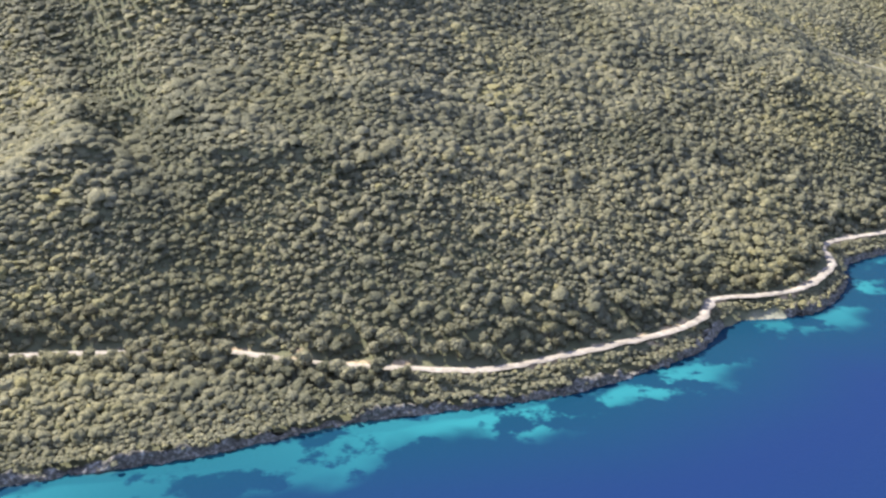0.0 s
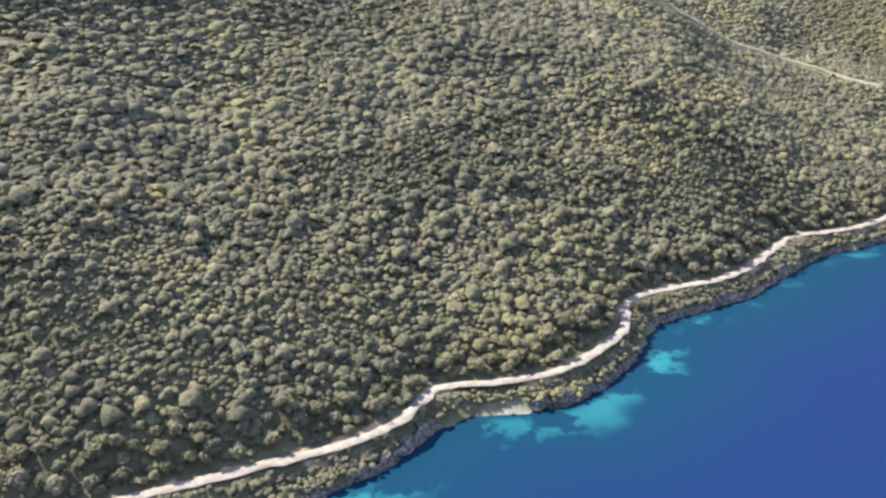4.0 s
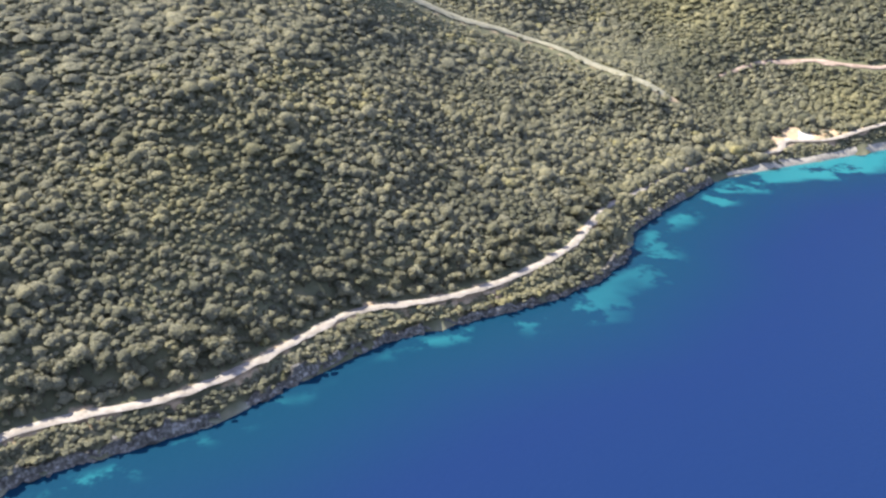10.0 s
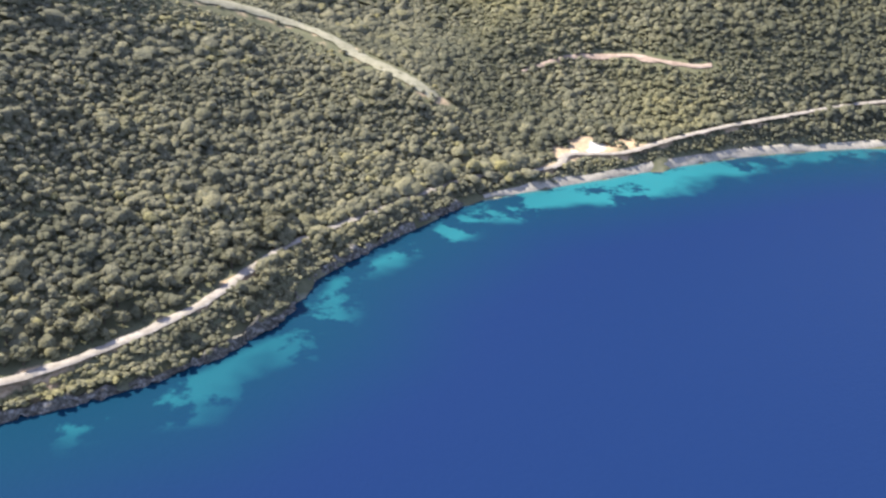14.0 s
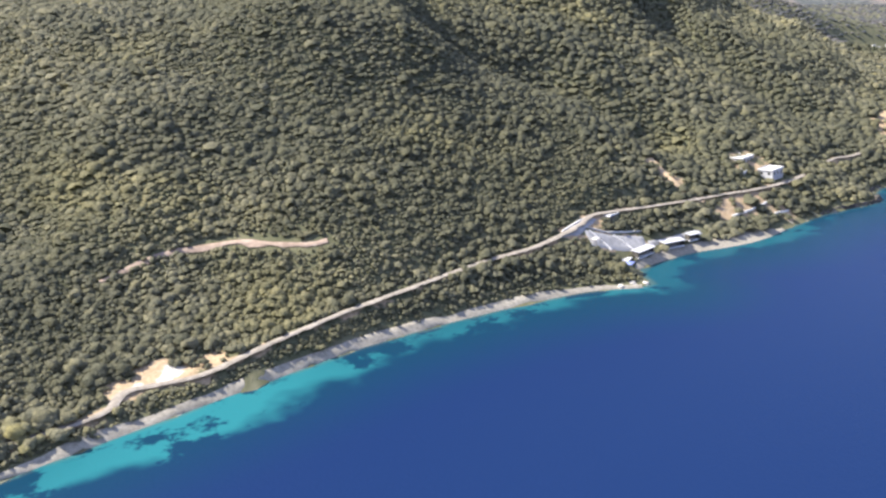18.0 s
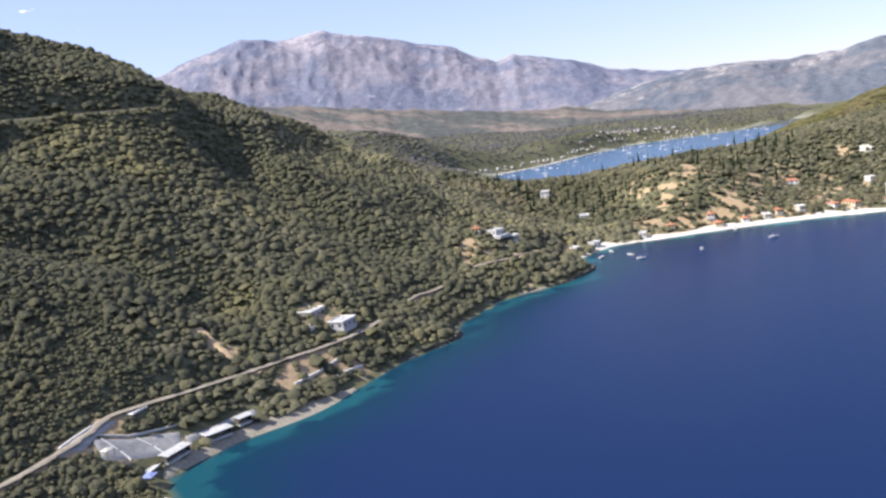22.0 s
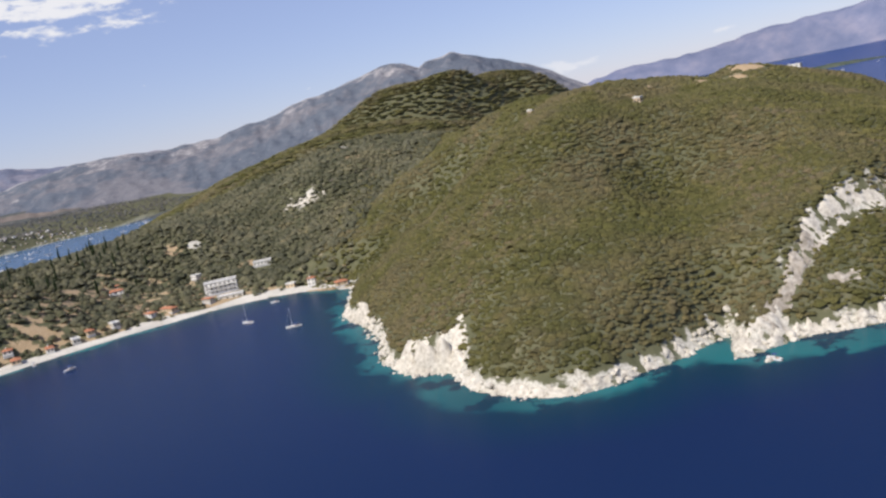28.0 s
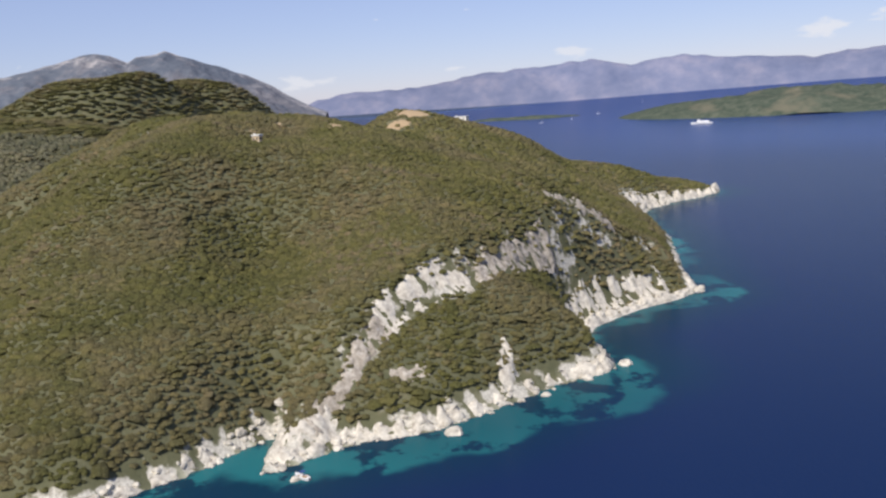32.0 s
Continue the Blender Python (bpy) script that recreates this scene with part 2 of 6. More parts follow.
def ground_material():
    m, nt, b = material("hillside ground", 0.95, 0.1)
    fine, mid = grain(nt, 0.9, 6.0, 0.7), grain(nt, 0.12, 5.0, 0.6)
    under = ramp(nt, mid, [(0.3, (0.080, 0.084, 0.048)), (0.55, (0.115, 0.114, 0.066)), (0.75, (0.16, 0.145, 0.092))])
    soil = ramp(nt, fine, [(0.3, (0.27, 0.19, 0.11)), (0.55, (0.38, 0.285, 0.18)), (0.75, (0.48, 0.39, 0.27))])
    rock = ramp(nt, fine, [(0.3, (0.24, 0.22, 0.19)), (0.5, (0.45, 0.43, 0.38)), (0.7, (0.64, 0.62, 0.56))])
    bed = ramp(nt, mid, [(0.3, (0.25, 0.27, 0.22)), (0.7, (0.55, 0.53, 0.42))])
    wob = sums(nt, "MULTIPLY", sums(nt, "SUBTRACT", mid, 0.5), 1.9)
    col = blend(nt, steps(nt, sums(nt, "ADD", attr(nt, "bare"), wob), 0.35, 0.6), under, soil)
    col = blend(nt, steps(nt, sums(nt, "ADD", attr(nt, "rock"), wob), 0.35, 0.6), col, rock)
    col = blend(nt, attr(nt, "wet"), col, bed)
    nt.links.new(col, b.inputs["Base Color"])
    relief(nt, b, fine, 0.8, 0.4)
    return m


def sea_material():
    m, nt, b = material("sea water", 0.07, 0.035)
    b.inputs["IOR"].default_value = 1.33
    d = attr(nt, "off")
    patch, big = grain(nt, 0.030, 3.0, 0.55), grain(nt, 0.011, 2.0, 0.5)
    amount = sums(nt, "ADD", sums(nt, "MULTIPLY", patch, 36.0), sums(nt, "MULTIPLY", big, 24.0))
    amount = sums(nt, "ADD", amount, attr(nt, "shelf"))
    reach = sums(nt, "SUBTRACT", amount, 17.5)
    sand = sums(nt, "SUBTRACT", 1.0, steps(nt, sums(nt, "SUBTRACT", d, reach), -7.0, 4.0))
    weed = steps(nt, sums(nt, "ADD", grain(nt, 0.048, 5.0, 0.62), sums(nt, "MULTIPLY", attr(nt, "beachy"), 0.07)), 0.50, 0.57)
    shelf = sums(nt, "SUBTRACT", 1.0, steps(nt, d, 4.0, 58.0))
    beachy = attr(nt, "beachy")
    off_rocks = steps(nt, sums(nt, "ADD", d, sums(nt, "MULTIPLY", patch, 9.0)), 8.5, 12.5)
    sand = sums(nt, "MULTIPLY", sand, sums(nt, "MAXIMUM", beachy, off_rocks))
    col = blend(nt, shelf, (0.0075, 0.0205, 0.070), (0.005, 0.030, 0.056))
    # open water turns a brighter blue farther from the shore
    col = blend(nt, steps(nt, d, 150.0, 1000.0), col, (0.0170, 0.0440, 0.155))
    col = blend(nt, sums(nt, "MULTIPLY", sand, sums(nt, "MULTIPLY", weed, attr(nt, "clear"))), col, (0.017, 0.122, 0.140))
    edge = sums(nt, "SUBTRACT", 1.0, steps(nt, d, -1.0, 4.0))
    col = blend(nt, sums(nt, "MULTIPLY", edge, sums(nt, "ADD", 0.12, sums(nt, "MULTIPLY", beachy, 0.6))), col, (0.085, 0.108, 0.080))
    # lighter blue on the inner bay paints in the sky's grazing reflection
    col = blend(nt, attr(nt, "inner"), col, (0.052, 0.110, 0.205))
    nt.links.new(col, b.inputs["Base Color"])
    waves = sums(nt, "ADD", grain(nt, 0.8, 5.0, 0.65), sums(nt, "MULTIPLY", grain(nt, 0.05, 2.0), 0.6))
    open_sea = nt.nodes.new("ShaderNodeMapRange")
    open_sea.inputs["From Min"].default_value, open_sea.inputs["From Max"].default_value = 60, 500
    open_sea.inputs["To Min"].default_value, open_sea.inputs["To Max"].default_value = 0.20, 0.22
    nt.links.new(sums(nt, "ADD", d, sums(nt, "MULTIPLY", attr(nt, "inner"), 300.0)), open_sea.inputs["Value"])
    nt.links.new(open_sea.outputs["Result"], b.inputs["Roughness"])
    relief(nt, b, waves, 0.22, 0.6)
    return m


GROUND, SEA = ground_material(), sea_material()


# ---- mesh helpers ----
def part(name, bm, mat, parent=None, label="", smooth=False):
    me = bpy.data.meshes.new(name)
    bm.normal_update()
    bm.to_mesh(me)
    bm.free()
    me.materials.append(mat)
    if smooth:
        me.polygons.foreach_set("use_smooth", [True] * len(me.polygons))
    ob = new(name, me)
    if parent:
        ob.parent = parent
    return tagged(ob, label)


def quick(name, co, tri, mat, smooth=True, attrs=None):
    """A mesh from numpy arrays of places and of faces with 3 or 4 corners each."""
    me = bpy.data.meshes.new(name)
    n, k = tri.shape
    me.vertices.add(len(co))
    me.vertices.foreach_set("co", np.ascontiguousarray(co, np.float32).ravel())
    me.loops.add(n * k)
    me.loops.foreach_set("vertex_index", np.ascontiguousarray(tri, np.int32).ravel())
    me.polygons.add(n)
    me.polygons.foreach_set("loop_start", np.arange(0, n * k, k, dtype=np.int32))
    if smooth:
        me.polygons.foreach_set("use_smooth", np.ones(n, bool))
    me.materials.append(mat)
    for key, val in (attrs or {}).items():
        me.attributes.new(key, "FLOAT", "POINT").data.foreach_set("value", np.ascontiguousarray(val, np.float32))
    me.update(calc_edges=True)
    return new(name, me)


def box(w, d, h, x=0, y=0, z=0, bevel=0.0, bm=None):
    """A box standing on z, centred on x, y."""
    bm = bm or bmesh.new()
    r = bmesh.ops.create_cube(bm, size=1.0, matrix=Matrix.Translation((x, y, z + h / 2)) @ Matrix.Diagonal((w, d, h, 1)))
    if bevel:
        es = list({e for v in r["verts"] for e in v.link_edges})
        bmesh.ops.bevel(bm, geom=es, offset=bevel, segments=1, affect="EDGES")
    return bm


def tube(r1, r2, a, b, n=8, bm=None):
    bm = bm or bmesh.new()
    a, b = Vector(a), Vector(b)
    m = Matrix.Translation((a + b) / 2) @ (b - a).to_track_quat("Z", "Y").to_matrix().to_4x4()
    bmesh.ops.create_cone(bm, cap_ends=True, segments=n, radius1=r1, radius2=r2, depth=(b - a).length, matrix=m)
    return bm


# ---- the lie of the land ----
COAST_WEST = [(-1500, -250), (-700, -40), (-300, 110), (-180, 155), (-105, 175), (-64, 185), (-22, 201), (34, 214), (75, 237), (96, 262), (124, 267), (145, 288), (158, 314), (195, 336), (233, 371), (285, 397), (311, 424), (320, 449), (364, 500), (382, 511), (445, 538)]
COAST_MIDDLE = [(490, 556), (540, 567), (585, 571), (612, 565), (618, 585), (648, 596), (690, 598), (750, 620), (794, 626), (812, 647), (868, 667), (920, 661), (966, 673), (984, 704), (1040, 716), (1080, 693), (1129, 663), (1186, 616), (1233, 560), (1244, 510), (1222, 462)]
COAST_HEADLAND = [(1132, 440), (1100, 420), (1058, 398), (1017, 387), (986, 367), (978, 345), (950, 331), (933, 304), (934, 284), (956, 256), (984, 229), (950, 230), (964, 209), (970, 175), (1002, 124), (1014, 99), (1053, 97), (1075, 88), (1100, 58), (1126, 16)]
COAST_EAST = [(1180, 0), (1300, -40), (1425, -66), (1470, -95), (1540, -190), (1590, -185), (1650, -90), (1710, 60), (1850, 170), (2400, 230), (3400, 250), (6500, 300), (6500, 6500), (-1500, 6500)]
COAST = COAST_WEST + COAST_MIDDLE + COAST_HEADLAND + COAST_EAST
BAY = [(1490, 1290), (1425, 1110), (1440, 1050), (1549, 1040), (1761, 1050), (2117, 1170), (2472, 1240), (2900, 1345), (2990, 1400), (2890, 1470), (2640, 1515), (2480, 1580), (2340, 1612), (2130, 1580), (1830, 1485), (1600, 1462)]
# x, y, height to which the slope tends, steepness at the shore, height of the bank or cliff
HILL_WEST = [(-190, 330, 242, 0.19, 3), (-85, 270, 86, 0.77, 3), (30, 330, 465, 0.50, 3), (130, 380, 492, 0.52, 3), (200, 460, 86, 0.91, 3), (160, 560, 227, 0.63, 3), (290, 470, 185, 0.35, 3), (370, 570, 451, 0.29, 1), (420, 640, 265, 0.46, 7), (430, 590, 76, 0.17, 3), (440, 690, 300, 0.62, 3), (450, 790, 180, 0.77, 3), (-120, 340, 243, 0.54, 3), (-60, 270, 77, 0.92, 3), (-100, 430, 344, 0.86, 3), (310, 700, 346, 0.38, 3), (350, 640, 200, 0.22, 3)]
HILL_MIDDLE = [(500, 620, 123, 0.78, 2), (600, 640, 492, 0.59, 2), (640, 780, 492, 0.57, 3), (760, 930, 193, 1.34, 3), (600, 980, 408, 1.01, 3), (740, 650, 419, 0.44, 6), (820, 770, 348, 0.56, 2), (930, 720, 87, 0.37, 2), (530, 760, 175, 1.20, 3), (960, 900, 492, 0.39, 2), (900, 980, 315, 0.53, 2), (840, 930, 180, 0.96, 2), (900, 860, 447, 0.51, 2)]
ISTHMUS = [(1060, 960, 195, 0.23, 1), (1220, 1000, 36, 0.20, 1), (1190, 760, 110, 0.30, 21), (1300, 640, 86, 0.05, 1), (1460, 660, 219, 0.11, 3), (1530, 560, 299, 0.31, 1), (1500, 1400, 145, 0.50, 3), (1800, 1900, 86, 0.08, 2), (2800, 1700, 86, 0.06, 2), (1420, 680, 92, 0.07, 2), (1140, 790, 38, 0.08, 2), (1430, 690, 152, 0.51, 2), (1300, 760, 53, 0.32, 2)]
HEADLAND = [(1250, 420, 115, 0.54, 6), (1090, 330, 294, 0.92, 5), (1060, 240, 25, 0.84, 5), (1060, 120, 52, 1.26, 6), (1200, 270, 229, 0.91, 4), (1130, 150, 94, 1.42, 5), (1090, 100, 352, 1.65, 5), (1200, 60, 17, 0.65, 4), (1180, 240, 98, 1.07, 4), (1050, 270, 262, 0.83, 4), (1110, 270, 119, 1.65, 4), (1160, 160, 123, 1.47, 4)]
CAPE = [(1400, 290, 31, 0.61, 3), (1500, 70, 160, 0.84, 2), (1640, 0, 56, 0.60, 5), (1700, 300, 87, 0.54, 3), (1510, -90, 48, 0.90, 6), (1550, -150, 20, 0.60, 4), (1900, 560, 150, 0.59, 3), (1330, 330, 158, 1.12, 3), (2500, 430, 195, 1.65, 3), (2450, 820, 47, 0.35, 3), (2050, 480, 68, 0.69, 3), (2300, 600, 187, 1.65, 3), (2250, 380, 99, 0.60, 3)]
HILLS = np.array(HILL_WEST + HILL_MIDDLE + ISTHMUS + HEADLAND + CAPE, float)
# the dirt track along the shore: x, y, z
TRACK_WEST = [(-220, 215, 9), (-129, 227, 8), (-95, 228, 8), (-63, 229, 7), (-39, 223, 6), (-3, 217, 6), (16, 217, 6), (42, 227, 6), (71, 240, 6), (84, 251, 6), (92, 265, 6), (109, 268, 6), (124, 273, 6), (136, 284, 6), (147, 299, 6), (151, 317, 6), (163, 327, 6), (185, 335, 6), (198, 345, 6), (213, 362, 6), (227, 377, 6), (250, 384, 6), (270, 396, 6), (292, 417, 7)]
TRACK_MIDDLE = [(304, 437, 8), (314, 456, 7), (340, 484, 6), (371, 515, 5), (404, 527, 5), (413, 539, 6), (434, 541, 6), (454, 550, 8), (484, 564, 10), (520, 577, 12), (549, 586, 14), (570, 590, 15), (585, 596, 16), (604, 607, 17.5), (614, 615, 18.5), (630, 618, 18), (660, 623, 16.5), (690, 627, 16), (723, 633, 15), (754, 643, 15), (806, 672, 15.5), (830, 678, 15), (874, 694, 18), (898, 692, 18), (931, 694, 18), (990, 722, 10), (1020, 742, 6)]


def rounded(pts, step=3.0):
    """Evenly spaced points on a smooth line through pts."""
    p = np.array(pts, float)
    q = np.vstack([2 * p[0] - p[1], p, 2 * p[-1] - p[-2]])
    out = []
    for i in range(1, len(q) - 2):
        n = max(2, int(np.linalg.norm(q[i + 1] - q[i]) / step))
        t = np.linspace(0, 1, n, endpoint=False)[:, None]
        out.append(0.5 * (2 * q[i] + (q[i + 1] - q[i - 1]) * t + (2 * q[i - 1] - 5 * q[i] + 4 * q[i + 1] - q[i + 2]) * t ** 2 + (3 * q[i] - q[i - 1] - 3 * q[i + 1] + q[i + 2]) * t ** 3))
    return np.vstack(out + [p[-1:]])


def inside(P, poly):
    poly = np.array(poly, float)
    ins = np.zeros(len(P), bool)
    for a, b in zip(poly, np.roll(poly, -1, 0)):
        c = (a[1] > P[:, 1]) != (b[1] > P[:, 1])
        ins ^= c & (P[:, 0] < a[0] + (P[:, 1] - a[1]) * (b[0] - a[0]) / ((b[1] - a[1]) or 1e-9))
    return ins


def away(P, line, closed=False):
    """The distance from each point to a line, and the third coordinate of the nearest place on it, if it has one."""
    L = np.array(line, float)
    best, zz = np.full(len(P), 1e18), np.zeros(len(P))
    ends = np.roll(L, -1, 0) if closed else L[1:]
    for a, b in zip(L, ends):
        ab = (b - a)[:2]
        ap = P - a[:2]
        t = np.clip((ap @ ab) / max(ab @ ab, 1e-9), 0, 1)
        q = ap - t[:, None] * ab
        d = (q * q).sum(1)
        near = d < best
        best = np.where(near, d, best)
        if L.shape[1] > 2:
            zz = np.where(near, a[2] + t * (b[2] - a[2]), zz)
    return np.sqrt(best), zz


def wave(P, size, seed):
    """Smooth random waves of about that size, between -1 and 1."""
    rng = np.random.default_rng(seed)
    out = np.zeros(len(P))
    for k in range(7):
        a, ph, s = rng.uniform(0, 2 * np.pi), rng.uniform(0, 2 * np.pi), size * rng.uniform(0.7, 1.5)
        out += np.sin((P[:, 0] * np.cos(a) + P[:, 1] * np.sin(a)) * 2 * np.pi / s + ph)
    return out / 4.0


def shore(P):
    d = away(P, COAST, True)[0] * np.where(inside(P, COAST), 1, -1)
    e = away(P, BAY, True)[0] * np.where(inside(P, BAY), -1, 1)
    d = np.minimum(d, e)
    return d + (wave(P, 17, 3) * 1.3 + wave(P, 7, 4) * 0.7) * np.exp(-np.abs(d) / 12)


TRACK = rounded(TRACK_WEST + TRACK_MIDDLE, 4.0)
SEAWARD = COAST_WEST[2:] + COAST_MIDDLE[:14] + [tuple(p[:2]) for p in TRACK[::-1]]
# the upper road: x, y, z
UPPER = [(405, 850, 137), (432, 842, 137), (470, 834, 137.5), (512, 818, 137), (560, 818, 137.5), (604, 825, 138), (650, 848, 138.5), (696, 863, 139.5), (738, 862, 140), (765, 874, 141)]
# knolls: x, y, height, reach
KNOLLS = [(916, 722, 11, 26), (955, 694, 6, 22), (1088, 96, 12, 12), (835, 826, 8, 24), (1427, 674, 7, 30), (341, 553, 6, 20), (108, 436, 4, 30), (735, 968, 18, 48), (1242, 250, -9, 42), (988, 912, 11, 36), (2465, 380, 26, 110), (2300, 560, 9, 90), (2318, 470, 46, 64)]
# gullies that run down the slopes: x, y at the top, x, y at the foot, depth, width
# the four on the second hill are shaped along its bands of cloud shade
GULLIES = [(-178, 440, -126, 337, 16, 13), (-126, 337, -72, 246, 15, 12), (60, 470, 90, 285, 2, 16), (230, 520, 205, 380, 2, 14), (390, 700, 392, 575, 7, 26), (694, 864, 800, 850, 9, 22), (800, 850, 832, 735, 10, 22), (540, 765, 650, 742, 10, 22), (650, 742, 694, 690, 9, 22), (1150, 270, 1010, 225, 3, 18), (1300, 420, 1180, 400, 5, 22)]
# the pale, thinly grown crest of the first hill
CREST = [(220, 555), (237, 569), (256, 582), (280, 597), (304, 606), (321, 598), (335, 581), (348, 567), (362, 555)]
SCARP = [(966, 222), (980, 206), (994, 196), (1006, 184), (1018, 170), (1030, 154), (1045, 138), (1065, 120), (1085, 103), (1105, 85), (1150, 30)]


UNDERCLIFF = SCARP + [(1126, 10), (1090, 40), (1060, 80), (1010, 90), (990, 120), (960, 170), (950, 215), (955, 235)]


COVE_LINE = [(1060, 95), (1075, 88), (1100, 58), (1120, 26)]
BEACH_LINE = [(995, 710), (1040, 716), (1080, 693), (1129, 663), (1186, 616), (1233, 560), (1244, 510), (1228, 475)]


def far_level(x, y):
    """How high the sheet of the far sea lies, so that it meets the horizon."""
    f = np.clip((np.hypot(x - 620, y - 260) - 2500) / 2200, 0, 1.2) * (x > 2000) * (y < 800)
    return 100 * f ** 2 * (1 + 0.5 * np.clip(-y / 2200, 0, 1))


def lie(P, d=None, calm=None):
    """Height of the ground and distance from the shore at points P; calm: that distance, smoothed."""
    d = shore(P) if d is None else d
    r2 = ((P[:, None, 0] - HILLS[None, :, 0]) ** 2 + (P[:, None, 1] - HILLS[None, :, 1]) ** 2)
    w = 1 / (r2 + 1600.0) ** 2
    w /= w.sum(1, keepdims=True)
    top, sl, c = np.exp(w @ np.log(HILLS[:, 2])), np.exp(w @ np.log(HILLS[:, 3])), np.exp(w @ np.log(HILLS[:, 4]))
    dd = np.maximum(d, 0)
    if calm is not None:
        k = np.clip((dd - 6) / 40, 0, 1)
        dd = dd + (np.maximum(calm, 0) - dd) * k
    z = c * (1 - np.exp(-dd / 5.0)) + top * (1 - np.exp(-sl * dd / top))
    fade = np.clip(dd / 60, 0, 1)
    for x1, y1, x2, y2, deep, wide in GULLIES:
        z -= deep * np.exp(-(away(P, [(x1, y1), (x2, y2)])[0] / wide) ** 2) * np.clip(dd / 40, 0, 1)
    for x1, y1, up, wide in KNOLLS:
        z += up * np.exp(-((P[:, 0] - x1) ** 2 + (P[:, 1] - y1) ** 2) / wide ** 2) * np.clip(dd / 14, 0, 1)
    z += 7 * np.exp(-(away(P, CREST)[0] / 24) ** 2)
    z += fade * (wave(P, 90, 7) * 2.2 + wave(P, 38, 8) * 1.0)
    sc = np.array(SCARP[0])
    s = away(P, SCARP)[0] * np.where(inside(P, UNDERCLIFF), -1, 1)
    z += 11 * np.clip((s + 1.5) / 7, 0, 1) * np.exp(-(np.maximum(s, 0) / 55) ** 2) * np.clip((d - 4) / 16, 0, 1) * np.clip((np.hypot(P[:, 0] - sc[0], P[:, 1] - sc[1]) - 8) / 30, 0, 1)
    t, zt = away(P, TRACK)
    k = np.clip((t - 3.6) / 9.0, 0, 1)
    k = k * k * (3 - 2 * k)
    z = np.where((t < 12.6) & (d > -6), zt + (z - zt) * np.maximum(k, np.clip((3.0 - d) / 4.0, 0, 1)), z)
    t2, zt2 = away(P, UPPER)
    k2 = np.clip((t2 - 3.5) / 8.0, 0, 1)
    z = np.where(t2 < 11.5, zt2 + (z - zt2) * k2 * k2 * (3 - 2 * k2), z)
    sea_side = inside(P, SEAWARD)
    low_side = (P[:, 0] < 420) & ~sea_side & (d > 0) & (t < 60)
    z = np.where(low_side, np.minimum(z, zt + 0.78 * np.maximum(t - 3.2, 0)), z)
    z = np.where(d > 0, np.minimum(z, 0.5 + 0.06 * dd + 0.32 * np.maximum(dd - 20, 0) + 0.9 * np.maximum(away(P, BEACH_LINE)[0] - 30, 0)), z)
    z = np.where(sea_side & (d > 0), np.minimum(z, 0.8 + (zt - 0.8) * (dd / (dd + t + 0.01)) ** np.where(P[:, 0] < 372, 0.55, 1.2)), z)
    z = np.where(d > 0, np.minimum(z, 0.4 + 0.07 * dd + 2.2 * np.maximum(dd - 7, 0) + 2.5 * np.maximum(away(P, COVE_LINE)[0] - 14, 0)), z)
    return np.where(d > 0, np.maximum(z, 0.06 * dd), np.maximum(0.22 * d, -14.0)), d


XS = np.concatenate([np.arange(-1500, -260, 62), np.arange(-260, 1640, 5), np.arange(1640, 2700, 20), np.arange(2700, 6000, 150)]).astype(float)
YS = np.concatenate([np.arange(-5400, -260, 180), np.arange(-260, 960, 5), np.arange(960, 1640, 20), np.arange(1640, 6000, 180)]).astype(float)
GX, GY = np.meshgrid(XS, YS)
PTS = np.stack([GX.ravel(), GY.ravel()], 1)
ZF, DF = np.empty(len(PTS)), np.empty(len(PTS))
for i in range(0, len(PTS), 20000):
    DF[i:i + 20000] = shore(PTS[i:i + 20000])
calm = DF.reshape(GX.shape)
for axis in (0, 1) * 3:
    pad = np.concatenate([np.take(calm, [0] * 5, axis), calm, np.take(calm, [-1] * 5, axis)], axis)
    run = np.cumsum(np.concatenate([np.zeros_like(np.take(pad, [0], axis)), pad], axis), axis)
    n = calm.shape[axis]
    calm = (np.take(run, np.arange(11, 11 + n), axis) - np.take(run, np.arange(n), axis)) / 11.0
calm = calm.ravel()
for i in range(0, len(PTS), 20000):
    ZF[i:i + 20000] = lie(PTS[i:i + 20000], DF[i:i + 20000], calm[i:i + 20000])[0]
ZG, DG = ZF.reshape(GX.shape), DF.reshape(GX.shape)


def read(G, x, y):
    """A value of the ground grid at x, y (numbers or arrays)."""
    x, y = np.atleast_1d(np.asarray(x, float)), np.atleast_1d(np.asarray(y, float))
    i = np.clip(np.searchsorted(XS, x) - 1, 0, len(XS) - 2)
    j = np.clip(np.searchsorted(YS, y) - 1, 0, len(YS) - 2)
    u, v = (x - XS[i]) / (XS[i + 1] - XS[i]), (y - YS[j]) / (YS[j + 1] - YS[j])
    return G[j, i] * (1 - u) * (1 - v) + G[j, i + 1] * u * (1 - v) + G[j + 1, i] * (1 - u) * v + G[j + 1, i + 1] * u * v


def height(x, y):
    return float(read(ZG, x, y)[0])


